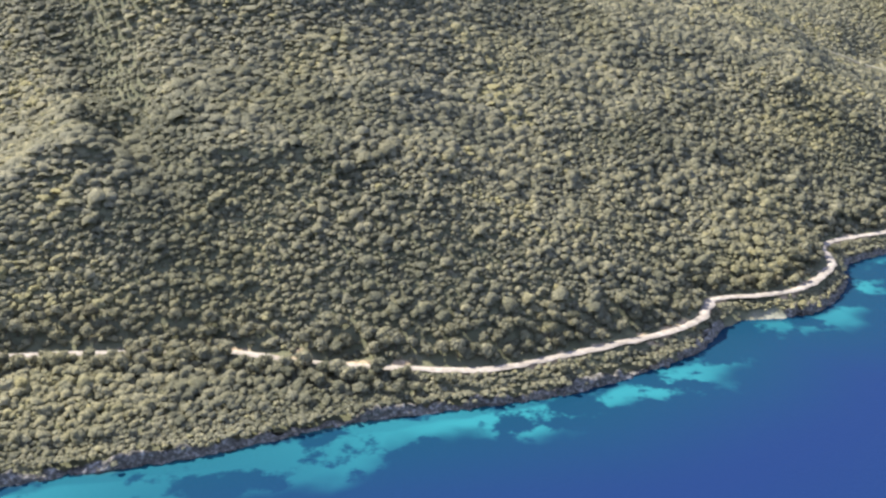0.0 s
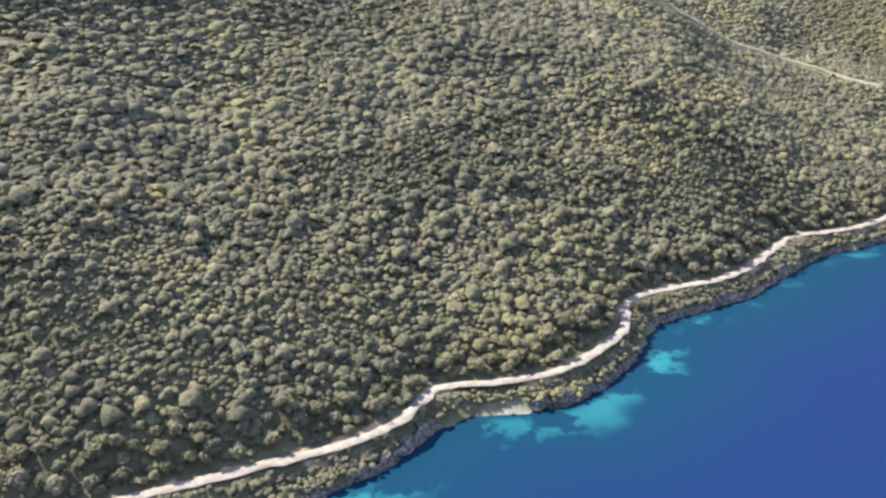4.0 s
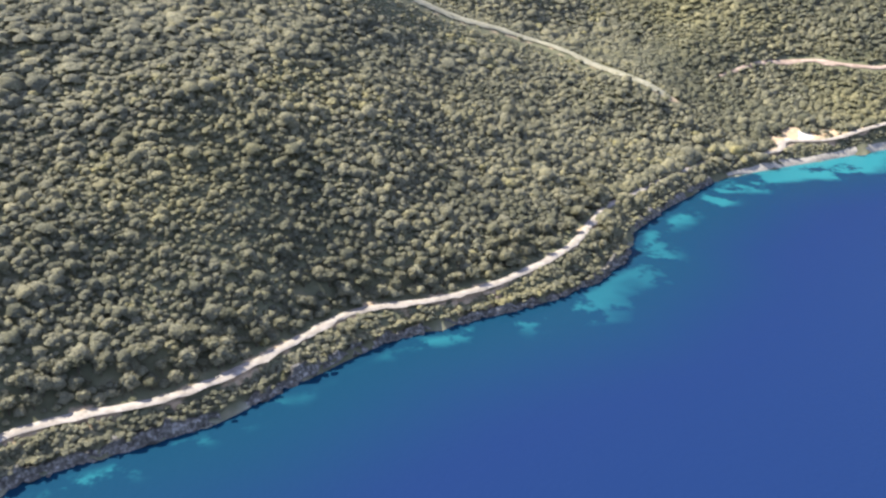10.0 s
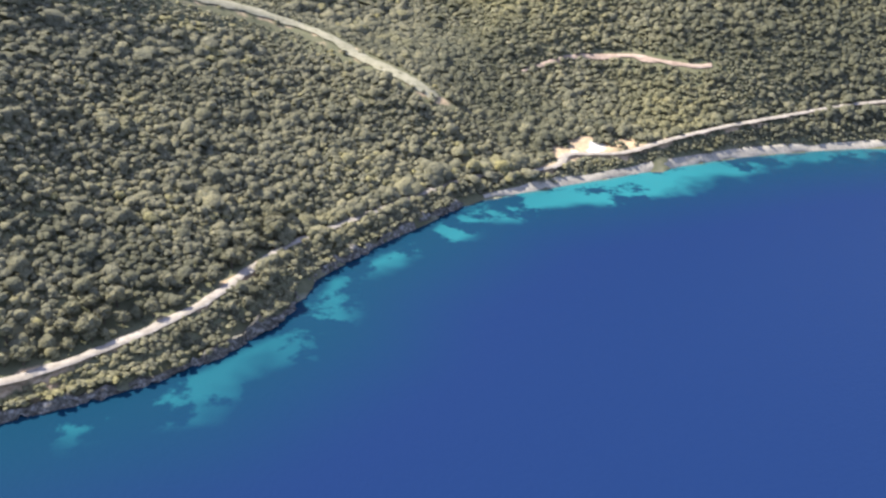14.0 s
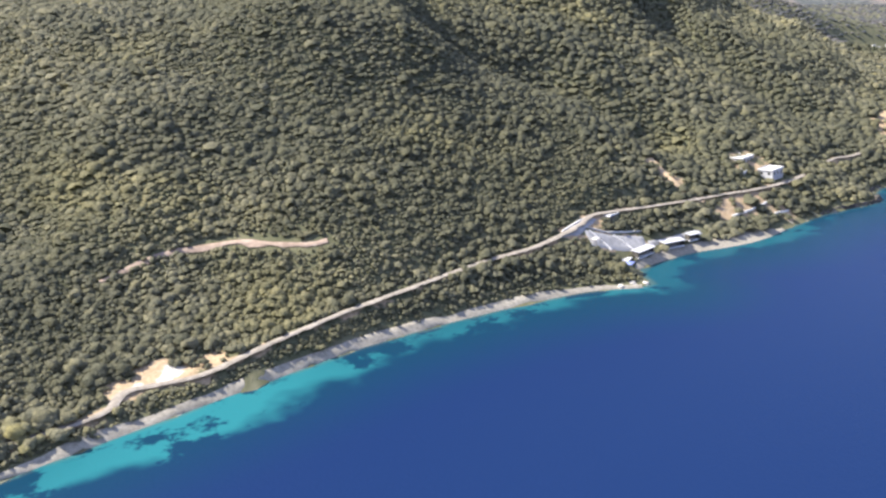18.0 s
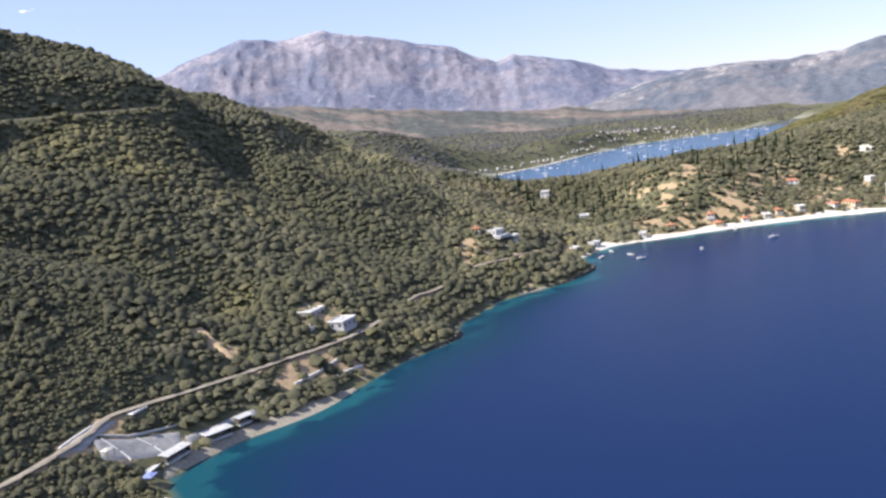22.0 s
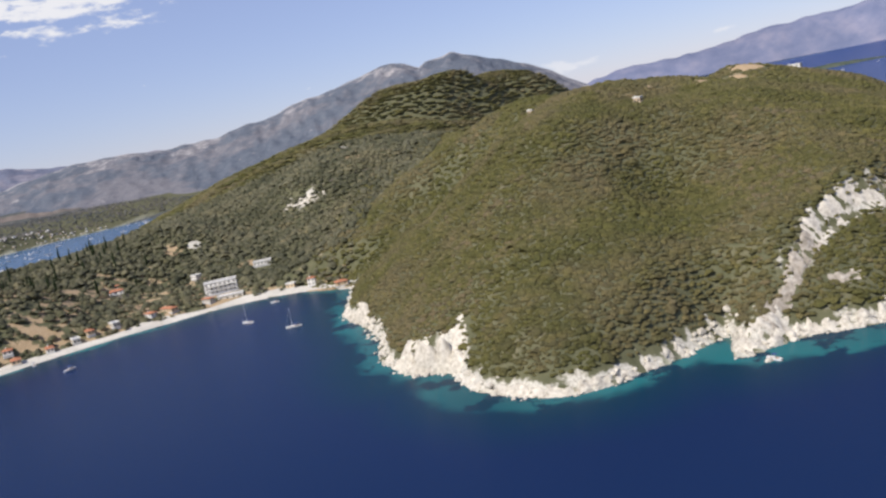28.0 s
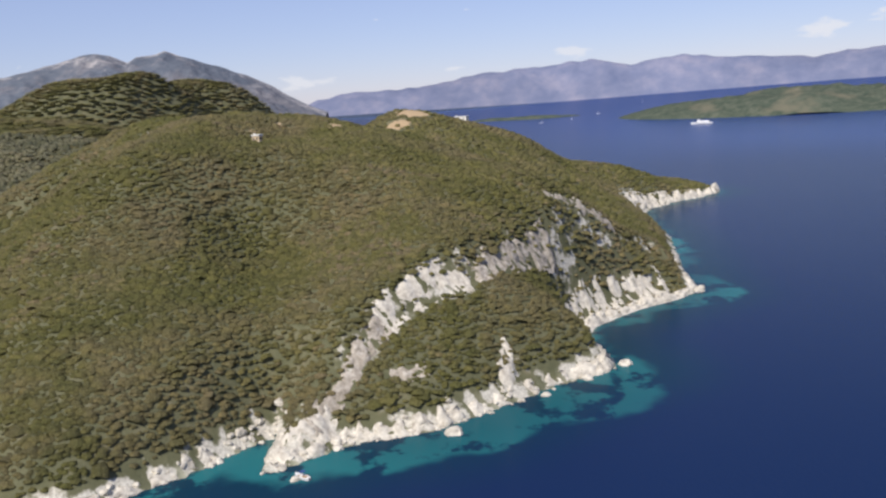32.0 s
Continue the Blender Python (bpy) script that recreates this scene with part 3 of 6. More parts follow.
# open ground without trees: x, y, radius, share of bare soil
OPEN = [(412, 541, 6, 1.0), (421, 546, 7, 1.0), (430, 545, 5, 1.0), (439, 551, 5, 1.0), (424, 553, 4, 0.9), (612, 612, 4, 1.0), (596, 601, 5, 1.0), (716, 621, 6, 0.6), (703, 618, 6, 0.6), (690, 617, 5, 0.8), (727, 619, 4, 0.9), (673, 646, 4, 0.9), (672, 656, 4, 0.8), (733, 655, 14, 0.5), (896, 718, 7, 0.9), (885, 712, 7, 0.8), (900, 708, 5, 0.8), (889, 697, 4, 0.7), (897, 669, 3, 0.9), (612, 600, 6, 0.9), (628, 601, 6, 0.9), (648, 601, 4, 0.9), (700, 622, 8, 0.62), (718, 625, 7, 0.62), (688, 616, 6, 0.7), (912, 697, 5, 0.7), (880, 702, 5, 0.7), (928, 708, 5, 0.7), (674, 640, 5, 0.9), (838, 932, 9, 0.9), (822, 928, 6, 0.8), (852, 938, 6, 0.8)]
OPEN += [(1130, 690, 12, 0.5), (1165, 668, 8, 0.55), (1190, 690, 12, 0.4), (1205, 745, 7, 0.6), (1230, 735, 7, 0.6), (1270, 590, 22, 0.6), (1245, 640, 14, 0.6), (1476, 578, 5, 1.0), (1490, 571, 4, 1.0), (1290, 690, 16, 0.6), (1190, 250, 9, 0.4), (1496, 101, 13, 1.0), (1472, 128, 13, 1.0), (1445, 143, 10, 0.9), (1418, 155, 8, 0.8), (1388, 168, 6, 0.6), (1213, 232, 7, 0.7), (1212, 200, 6, 0.7), (1096, 693, 6, 0.8), (1102, 717, 6, 0.7), (1240, 790, 8, 0.8), (1272, 779, 8, 0.8), (1164, 692, 4, 0.8), (1334, 679, 7, 0.7), (1152, 683, 4, 0.8), (1120, 700, 8, 0.8), (1260, 660, 12, 0.7), (1330, 640, 10, 0.6), (1360, 600, 10, 0.6), (1410, 672, 6, 0.9), (1400, 690, 12, 0.6), (1570, 545, 12, 0.8)]


def openness(x, y):
    out = np.zeros(len(x))
    for a, b, r, share in OPEN:
        q = np.hypot(x - a, y - b) / r
        out = np.maximum(out, share * np.clip(1.6 - q, 0, 1))
    P = np.stack([x, y], 1)
    neck = np.clip(1.4 - np.hypot((x - 1215) / 150, (y - 690) / 130), 0, 1)
    out = np.maximum(out, 0.95 * neck * np.clip(0.22 + 0.55 * wave(P, 38, 91) + 0.95 * wave(P, 14, 92), 0, 1))
    near = np.clip(1.25 - away(P, BEACH_LINE)[0] / 40, 0, 1)
    return np.maximum(out, near * np.clip(0.5 + 0.6 * wave(P, 40, 93), 0, 1))


bare = openness(PTS[:, 0], PTS[:, 1])
bare = np.maximum(bare, 0.7 * np.clip(1.7 - away(PTS, TRACK)[0] / 1.6, 0, 1) * (DF > 2.5))
bare = np.maximum(bare, 0.45 * np.clip(1.7 - away(PTS, CREST)[0] / 5, 0, 1))
rock = 0.3 * np.clip(1.1 - DF / 2.5, 0, 1) * (DF > -2) * (PTS[:, 0] > 372)
head = inside(PTS, [(900, 440), (1250, 480), (1700, 150), (1700, -300), (1000, -50), (880, 200)])
rock = np.maximum(rock, head * np.clip(1.05 - DF / 4.0, 0, 1) * (DF > -2))
rock = np.maximum(rock, head * 0.5 * np.clip(1.5 - away(PTS, SCARP)[0] / 6.0, 0, 1) * np.clip(0.7 + 0.6 * wave(PTS, 24, 94), 0, 1))
for a, b, r in ((414, 542, 3.5), (426, 547, 4), (1476, 578, 6), (1490, 571, 5), (1410, 672, 7), (1240, 470, 8), (897, 668, 2.5)):
    rock = np.maximum(rock, np.clip(1.5 - np.hypot(PTS[:, 0] - a, PTS[:, 1] - b) / r, 0, 1))
rock = np.maximum(rock, head * np.clip(1.4 - np.hypot(PTS[:, 0] - 978, PTS[:, 1] - 352) / 16, 0, 1))
rock = np.maximum(rock, 0.5 * head * np.clip(1.4 - np.hypot(PTS[:, 0] - 1440, PTS[:, 1] + 62) / 40, 0, 1) * (DF < 24))
ni, nj = len(XS), len(YS)
idx = np.arange(ni * nj).reshape(nj, ni)
QUADS = np.stack([idx[:-1, :-1].ravel(), idx[:-1, 1:].ravel(), idx[1:, 1:].ravel(), idx[1:, :-1].ravel()], 1)
ground = quick("ground", np.column_stack([PTS, ZF]), QUADS, GROUND, True, {"bare": bare, "rock": rock, "wet": np.clip(-DF / 3 - 1.0, 0, 1)})
tagged(ground, "steep wooded limestone hills running down to a bay", "ground", kind="structure")
wet = DF[QUADS].min(1) < 6
used = np.unique(QUADS[wet])
remap = np.zeros(len(PTS), np.int32)
remap[used] = np.arange(len(used))
shelf = np.zeros(len(used))
for a, b, r, more in ((-40, 175, 60, 14), (952, 196, 22, 26), (958, 158, 16, 24), (978, 108, 30, 34), (1120, 5, 30, 24), (945, 345, 30, 14), (1100, 420, 30, 10), (60, 215, 30, 10), (355, 470, 30, 8), (430, 520, 50, 8)):
    shelf += more * np.exp(-(np.hypot(PTS[used, 0] - a, PTS[used, 1] - b) / r) ** 2)
clear = np.clip(0.75 + 0.5 * wave(PTS[used], 130, 21), 0.15, 1) * np.where((PTS[used, 0] > 612) & (PTS[used, 0] < 985) & (PTS[used, 1] > 520), 0.45, 1.0)
beachy = np.maximum(np.clip((PTS[used, 0] - 360) / 30, 0, 1), np.exp(-(np.hypot(PTS[used, 0] + 40, PTS[used, 1] - 175) / 75) ** 2))
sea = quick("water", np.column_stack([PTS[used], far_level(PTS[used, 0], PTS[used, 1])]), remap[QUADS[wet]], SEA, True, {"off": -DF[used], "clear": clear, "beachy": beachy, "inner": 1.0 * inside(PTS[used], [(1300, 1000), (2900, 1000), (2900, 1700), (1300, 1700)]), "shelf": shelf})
tagged(sea, "deep blue sea with turquoise shallows along the shore", "sea", kind="structure")


# ---- the distance ----
def mountain_material(name, scrub, dry, stone, bare=0.0):
    """Scrub on the lower slopes, dry grass between, bare limestone towards the crest and in scars."""
    m, nt, b = material(name, 1.0, 0.0)
    fine, mid, broad = grain(nt, 0.045, 8.0, 0.72), grain(nt, 0.011, 6.0, 0.62), grain(nt, 0.0030, 4.0, 0.6)
    low = blend(nt, steps(nt, sums(nt, "ADD", broad, sums(nt, "MULTIPLY", mid, 0.5)), 0.66, 0.86), scrub, dry)
    low = blend(nt, 1.0, low, ramp(nt, fine, [(0.34, (0.74, 0.77, 0.82)), (0.52, (1.0, 1.0, 1.0)), (0.68, (1.26, 1.22, 1.16))]), "MULTIPLY")
    up = sums(nt, "ADD", attr(nt, "rise"), sums(nt, "MULTIPLY", sums(nt, "ADD", sums(nt, "MULTIPLY", fine, 0.8), sums(nt, "ADD", mid, broad)), 0.85))
    col = blend(nt, steps(nt, up, 1.86 - bare, 2.28 - bare), low, stone)
    scar = steps(nt, sums(nt, "ADD", grain(nt, 0.016, 5.0, 0.7), sums(nt, "MULTIPLY", fine, 0.35)), 0.82, 0.90)
    nt.links.new(blend(nt, scar, col, blend(nt, 0.55, stone, dry)), b.inputs["Base Color"])
    relief(nt, b, sums(nt, "ADD", fine, mid), 0.6, 18.0)
    return m


# the blue in these base colours is aerial haze, painted in, stronger farther off
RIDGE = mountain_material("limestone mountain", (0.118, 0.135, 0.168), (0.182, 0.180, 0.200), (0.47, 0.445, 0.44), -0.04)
RIDGE_HAZY = mountain_material("limestone range in haze", (0.160, 0.175, 0.238), (0.240, 0.230, 0.275), (0.44, 0.41, 0.43), -0.10)
RIDGE_FAR = surface("far hills in blue haze", [(0.125, 0.150, 0.245), (0.17, 0.19, 0.285), (0.25, 0.25, 0.33)], 0.007, 1.0, 0.0, 0.3, 20.0, 0.001)
def island_material():
    m, nt, b = material("wooded island", 1.0, 0.0)
    fine, broad = grain(nt, 0.035, 6.0, 0.7), grain(nt, 0.006, 3.0)
    wood = ramp(nt, fine, [(0.3, (0.045, 0.062, 0.050)), (0.5, (0.075, 0.092, 0.070)), (0.7, (0.12, 0.13, 0.10))])
    wood = blend(nt, steps(nt, broad, 0.52, 0.66), wood, (0.14, 0.135, 0.10))
    edge = steps(nt, sums(nt, "ADD", attr(nt, "rise"), sums(nt, "MULTIPLY", fine, 0.3)), 0.30, 0.62)
    nt.links.new(blend(nt, edge, (0.46, 0.43, 0.38), wood), b.inputs["Base Color"])
    relief(nt, b, fine, 0.9, 10.0)
    return m


ISLE = island_material()


def mountain(name, crest, near, far, base, mat, label, rough=0.16, seed=1):
    """A range seen along its crest: crest holds (bearing, elevation) in degrees as seen from the bay."""
    c = np.array(crest, float)
    n, rows = 330, 46
    bearing = np.linspace(c[0, 0], c[-1, 0], n)
    flip = c[np.argsort(c[:, 0])]
    el = np.interp(bearing, flip[:, 0], flip[:, 1])
    jag = np.stack([bearing, bearing * 0], 1)
    el = el + 0.09 * wave(jag, 3.1, seed + 5) + 0.05 * wave(jag, 1.1, seed + 6)
    co, high = [], []
    for j in range(rows):
        v = j / (rows - 1)
        r = near + (far - near) * v
        high.extend([min(1.0, v / 0.86)] * n)
        rise = math.sin(min(1.0, v / 0.86) * math.pi / 2) ** 1.25 if v < 0.86 else 1 - (v - 0.86) * 2.2
        top = 107 + (near + 0.86 * (far - near)) * np.tan(np.radians(el))
        x, y = 570 + r * np.cos(np.radians(bearing)), 300 + r * np.sin(np.radians(bearing))
        P = np.stack([x, y], 1)
        ridged = 1 - np.abs(wave(P, 520, seed)) + 0.55 * (1 - np.abs(wave(P, 230, seed + 1))) + 0.45 * (1 - np.abs(wave(P, 105, seed + 2))) + 0.3 * (1 - np.abs(wave(P, 52, seed + 3))) - 0.45
        z = base + (top - base) * rise * (1 + rough * (ridged - 1.1) * (1 - rise ** 6))
        co.append(np.column_stack([x, y, z]))
    ids = np.arange(n * rows).reshape(rows, n)
    q = np.stack([ids[:-1, :-1].ravel(), ids[:-1, 1:].ravel(), ids[1:, 1:].ravel(), ids[1:, :-1].ravel()], 1)
    return tagged(quick(name, np.vstack(co), q, mat, True, {"rise": np.array(high)}), label, "mountain", kind="structure")


mountain("backdrop_range", [(78, 4.2), (66, 5.0), (64.2, 5.73), (60.8, 6.66), (58.5, 6.43), (55.5, 6.7), (53.3, 6.2), (49.4, 5.3), (47.3, 4.8), (44.5, 3.6), (43.4, 3.98), (40.8, 3.4), (36.5, 2.14), (32.9, 1.64), (26, 1.5), (20, 1.2)], 3250, 4400, 30, RIDGE_HAZY, "long mountain range with bare rocky tops, tinted by haze", 0.11, 31)
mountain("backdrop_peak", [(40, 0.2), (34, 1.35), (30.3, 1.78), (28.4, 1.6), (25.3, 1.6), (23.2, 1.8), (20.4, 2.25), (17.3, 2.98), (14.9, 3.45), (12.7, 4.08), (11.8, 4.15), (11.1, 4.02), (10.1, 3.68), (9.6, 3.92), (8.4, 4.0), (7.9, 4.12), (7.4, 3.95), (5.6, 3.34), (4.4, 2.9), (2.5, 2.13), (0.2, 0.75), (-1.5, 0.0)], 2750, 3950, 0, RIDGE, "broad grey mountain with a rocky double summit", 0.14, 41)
mountain("backdrop_hills", [(2, -0.2), (0.4, 0.2), (-0.6, 0.72), (-2.2, 1.05), (-5.4, 0.98), (-8.6, 1.22), (-10.9, 1.64), (-15, 1.9), (-17.9, 2.1), (-20.4, 1.7), (-23.7, 2.05), (-26, 1.75), (-30.8, 1.35), (-35, 1.7), (-44, 1.4), (-60, 1.2)], 4350, 4650, 80, RIDGE_FAR, "far mainland hills across the strait, tinted blue by haze", 0.12, 51)


def plain_material():
    """Olive woods below, dry fields in long strips above, pale tracks and clearings."""
    m, nt, b = material("dry scrub plain", 1.0, 0.0)
    stretch = nt.nodes.new("ShaderNodeMapping")
    stretch.inputs["Rotation"].default_value = (0, 0, radians(38))
    stretch.inputs["Scale"].default_value = (2.6, 0.7, 1.0)
    nt.links.new(place(nt), stretch.inputs["Vector"])
    fine, strip = grain(nt, 0.05, 7.0, 0.72), grain(nt, 0.0026, 5.0, 0.62, stretch.outputs["Vector"])
    # the wood tones carry a little blue for haze
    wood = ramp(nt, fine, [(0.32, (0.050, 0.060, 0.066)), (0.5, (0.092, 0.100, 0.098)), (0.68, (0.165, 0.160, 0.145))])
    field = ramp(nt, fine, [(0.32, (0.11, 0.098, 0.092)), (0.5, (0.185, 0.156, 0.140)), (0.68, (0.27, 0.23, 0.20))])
    more = sums(nt, "ADD", strip, sums(nt, "MULTIPLY", attr(nt, "rise"), 0.16))
    col = blend(nt, steps(nt, more, 0.53, 0.66), wood, field)
    nt.links.new(blend(nt, steps(nt, grain(nt, 0.022, 5.0, 0.7), 0.66, 0.74), col, (0.36, 0.32, 0.29)), b.inputs["Base Color"])
    relief(nt, b, fine, 0.7, 9.0)
    return m


PLAIN_GROUND = plain_material()
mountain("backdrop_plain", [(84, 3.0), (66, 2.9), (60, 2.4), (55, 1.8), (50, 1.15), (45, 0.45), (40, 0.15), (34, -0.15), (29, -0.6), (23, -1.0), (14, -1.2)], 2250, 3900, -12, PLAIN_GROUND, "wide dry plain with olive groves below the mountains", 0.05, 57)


def island(name, x, y, long, wide, high, turn, label):
    n, rows = 60, 30
    co, rim = [], []
    for j in range(rows):
        for i in range(n):
            u, v = i / (n - 1) * 2 - 1, j / (rows - 1) * 2 - 1
            k = max(0.0, 1 - u * u - 0.9 * v * v)
            a = math.radians(turn)
            px, py = u * long / 2, v * wide / 2
            wx, wy = x + px * math.cos(a) - py * math.sin(a), y + px * math.sin(a) + py * math.cos(a)
            rim.append(min(1.0, k * 9))
            co.append((wx, wy, float(far_level(wx, wy)) - 30 + 21 * min(1.0, k * 20) + high * k ** 0.8 * (0.8 + 0.35 * noise.noise((wx * 0.006, wy * 0.006, 1)) + 0.1 * noise.noise((wx * 0.03, wy * 0.03, 1)))))
    ids = np.arange(n * rows).reshape(rows, n)
    q = np.stack([ids[:-1, :-1].ravel(), ids[:-1, 1:].ravel(), ids[1:, 1:].ravel(), ids[1:, :-1].ravel()], 1)
    return tagged(quick(name, np.array(co), q, ISLE, True, {"rise": np.array(rim)}), label, "island", kind="structure")


def bearing_place(az, r):
    return 690 + r * math.cos(radians(az)), 203 + r * math.sin(radians(az))


ix, iy = bearing_place(-30.5, 3150)
island("island", ix, iy, 1350, 560, 92, 58, "low wooded island with a pale rocky shore")
ix, iy = bearing_place(-12.8, 3500)
island("islet", ix, iy, 560, 150, 26, 70, "flat wooded islet far out in the strait")


# ---- track and shore ----
def ribbon(name, line, half, lift, mat, label, ragged=0.5, seed=1, follow=0.0):
    """A track laid along a line of x, y, z: crowned, with ragged edges; follow: how far it bends with the slope across it."""
    line = np.array(line, float)
    t = np.gradient(line[:, :2], axis=0)
    t /= np.linalg.norm(t, axis=1, keepdims=True)
    nrm = np.stack([-t[:, 1], t[:, 0]], 1)
    rng = np.random.default_rng(seed)
    k = len(line)
    co = []
    for s in (-1.0, -0.55, 0.0, 0.55, 1.0):
        wob = rng.normal(0, ragged * 0.5, k) * (abs(s) > 0.9)
        q = line[:, :2] + nrm * ((half + wob) * s)[:, None]
        z = np.maximum(line[:, 2], 0) * (1 - follow) + read(ZG, q[:, 0], q[:, 1]) * follow
        co.append(np.column_stack([q, z + lift - (0.35 if abs(s) > 0.9 else 0.0) - (0.06 if s == 0.0 else 0)]))
    ids = np.arange(5 * k).reshape(5, k)
    q = np.stack([ids[:-1, :-1].ravel(), ids[:-1, 1:].ravel(), ids[1:, 1:].ravel(), ids[1:, :-1].ravel()], 1)
    return tagged(quick(name, np.vstack(co), q, mat), label, "track", kind="structure")


SHOWN = rounded(TRACK_WEST + TRACK_MIDDLE, 2.5)
ribbon("road", SHOWN[SHOWN[:, 0] < 764], 1.6, 0.35, DIRT, "pale unpaved coast track worn by wheels", 0.6)
ribbon("road_beyond", SHOWN[(SHOWN[:, 0] > 796) & (SHOWN[:, 0] < 836)], 1.6, 0.35, DIRT, "short open stretch of the coast track", 0.6, 3)


def draped(pts, lift=0.0, step=4.0):
    q = rounded(pts, step)[:, :2]
    return np.column_stack([q, read(ZG, q[:, 0], q[:, 1]) + lift])


CUT = [(406, 612), (427, 619), (445, 621), (459, 617), (470, 609), (482, 602), (490, 601)]
ribbon("road_cut", draped(CUT, 0.1), 1.6, 0.45, surface("reddish earth", [(0.22, 0.16, 0.12), (0.31, 0.235, 0.18), (0.42, 0.34, 0.27)], 0.25), "reddish earth cut of an unfinished track", 1.3, 5, 0.7)
ribbon("road_upper", rounded(UPPER, 4.0), 2.6, 0.3, DIRT, "grey upper road cut across the hillside", 0.5, 6)
ribbon("path", draped([(672, 658), (673, 645), (675, 633), (680, 623)], 0.3), 1.8, 0.4, surface("ochre earth", [(0.45, 0.32, 0.18), (0.58, 0.44, 0.28)], 0.5), "ochre earth path up the slope", 0.8, 7)
ribbon("road_quarry", draped([(1500, 573), (1492, 559), (1496, 547), (1505, 535), (1510, 521), (1514, 510), (1523, 488)], 0.6, 4.0), 1.7, 0.8, DIRT, "pale dirt road above the quarry", 0.8, 8)
ribbon("road_hill", draped([(1714, 609), (1694, 586), (1690, 574), (1691, 560)], 0.6, 4.0), 2.0, 0.8, PEBBLE, "pale roadside cut on the wooded neck", 0.8, 13)
ribbon("road_terrace", draped([(894, 713), (901, 703), (907, 695), (920, 692), (932, 693)], 0.3), 1.5, 0.4, DIRT, "pale path down the terraces", 0.6, 9)
ribbon("path_terrace", draped([(873, 694), (890, 694), (904, 692)], 0.3), 1.6, 0.4, DIRT, "pale earth path along the foot of the terraces", 0.6, 10)
ribbon("path_wall", draped([(914, 706), (922, 702), (934, 700)], 0.3), 1.0, 0.5, DIRT, "pale strip below the house on the point", 0.4, 12)

ribbon("path_crest", draped(CREST, 0.2, 3.0), 4.0, 0.8, surface("dry grass", [(0.17, 0.165, 0.10), (0.24, 0.225, 0.15), (0.31, 0.29, 0.21)], 0.5), "dry grassy firebreak along the crest of the hill", 1.6, 11, 1.0)
LINE = rounded(COAST_WEST + COAST_MIDDLE + COAST_HEADLAND + COAST_EAST[:7], 1.5)


def bank(name, x0, x1, y_low, y_high, top, depth, mat, label, seed, peaks=(), out=0.0):
    """A broken rock face along a stretch of the shore, with ledges and fissures."""
    sel = np.where((LINE[:, 0] >= x0) & (LINE[:, 0] <= x1) & (LINE[:, 1] >= y_low) & (LINE[:, 1] <= y_high))[0]
    runs = np.split(sel, np.where(np.diff(sel) > 1)[0] + 1)
    for run in runs:
        if len(run) < 4:
            continue
        L = LINE[run]
        t = np.gradient(L, axis=0)
        t /= np.maximum(np.linalg.norm(t, axis=1, keepdims=True), 1e-6)
        nrm = np.stack([-t[:, 1], t[:, 0]], 1)
        rng = np.random.default_rng(seed)
        k, rows = len(L), 7
        tall = top * np.clip(0.75 + 0.5 * wave(L, 34, seed) + 0.45 * wave(L, 7, seed + 7) + 0.15 * rng.normal(0, 1, k), 0.25, 1.7)
        for px, py, r, more in peaks:
            tall *= 1 + more * np.exp(-(np.hypot(L[:, 0] - px, L[:, 1] - py) / r) ** 2)
        tall *= np.clip(np.minimum(np.arange(k), np.arange(k)[::-1]) / 5.0, 0.1, 1)
        co = []
        for j in range(rows):
            v = j / (rows - 1)
            inn = -1.0 - out - 0.45 * max(0.0, depth - 1.6) + depth * (v ** 1.6) + rng.normal(0, 0.3, k) + 0.7 * wave(L + 40 * j, 5, seed + 8) + (0.5 if j % 2 else 0)
            q = L + nrm * inn[:, None]
            co.append(np.column_stack([q + rng.normal(0, 0.25, (k, 2)), -0.8 + (tall + 0.8) * v + rng.normal(0, 0.15, k)]))
        inn = depth + 0.8 - out
        q = L + nrm * inn
        co.append(np.column_stack([q, np.maximum(tall - 1.6, -1.0)]))
        rows += 1
        ids = np.arange(rows * k).reshape(rows, k)
        f = np.stack([ids[:-1, :-1].ravel(), ids[:-1, 1:].ravel(), ids[1:, 1:].ravel(), ids[1:, :-1].ravel()], 1)
        tagged(quick(name, np.vstack(co), f, mat, False), label, "cliff", kind="structure")


bank("bank_west", -260, 372, 60, 508, 2.8, 2.0, STONE_BANK, "low broken bank of grey limestone at the waterline", 61, (), 1.7)
bank("bank_middle", 735, 985, 560, 705, 1.7, 1.6, STONE_GREY, "low grey rocky bank under the trees", 62)
bank("cliff_headland", 925, 1240, -30, 470, 3.6, 4.0, STONE, "bright white limestone shore cliffs of the headland", 63, ((1105, 422, 26, 1.6), (981, 352, 15, 3.2), (960, 175, 30, 0.8), (1010, 105, 18, 0.7)))
bank("cliff_cape", 1380, 1600, -215, -60, 6.5, 5.0, STONE, "white limestone cliff of the far cape", 64)


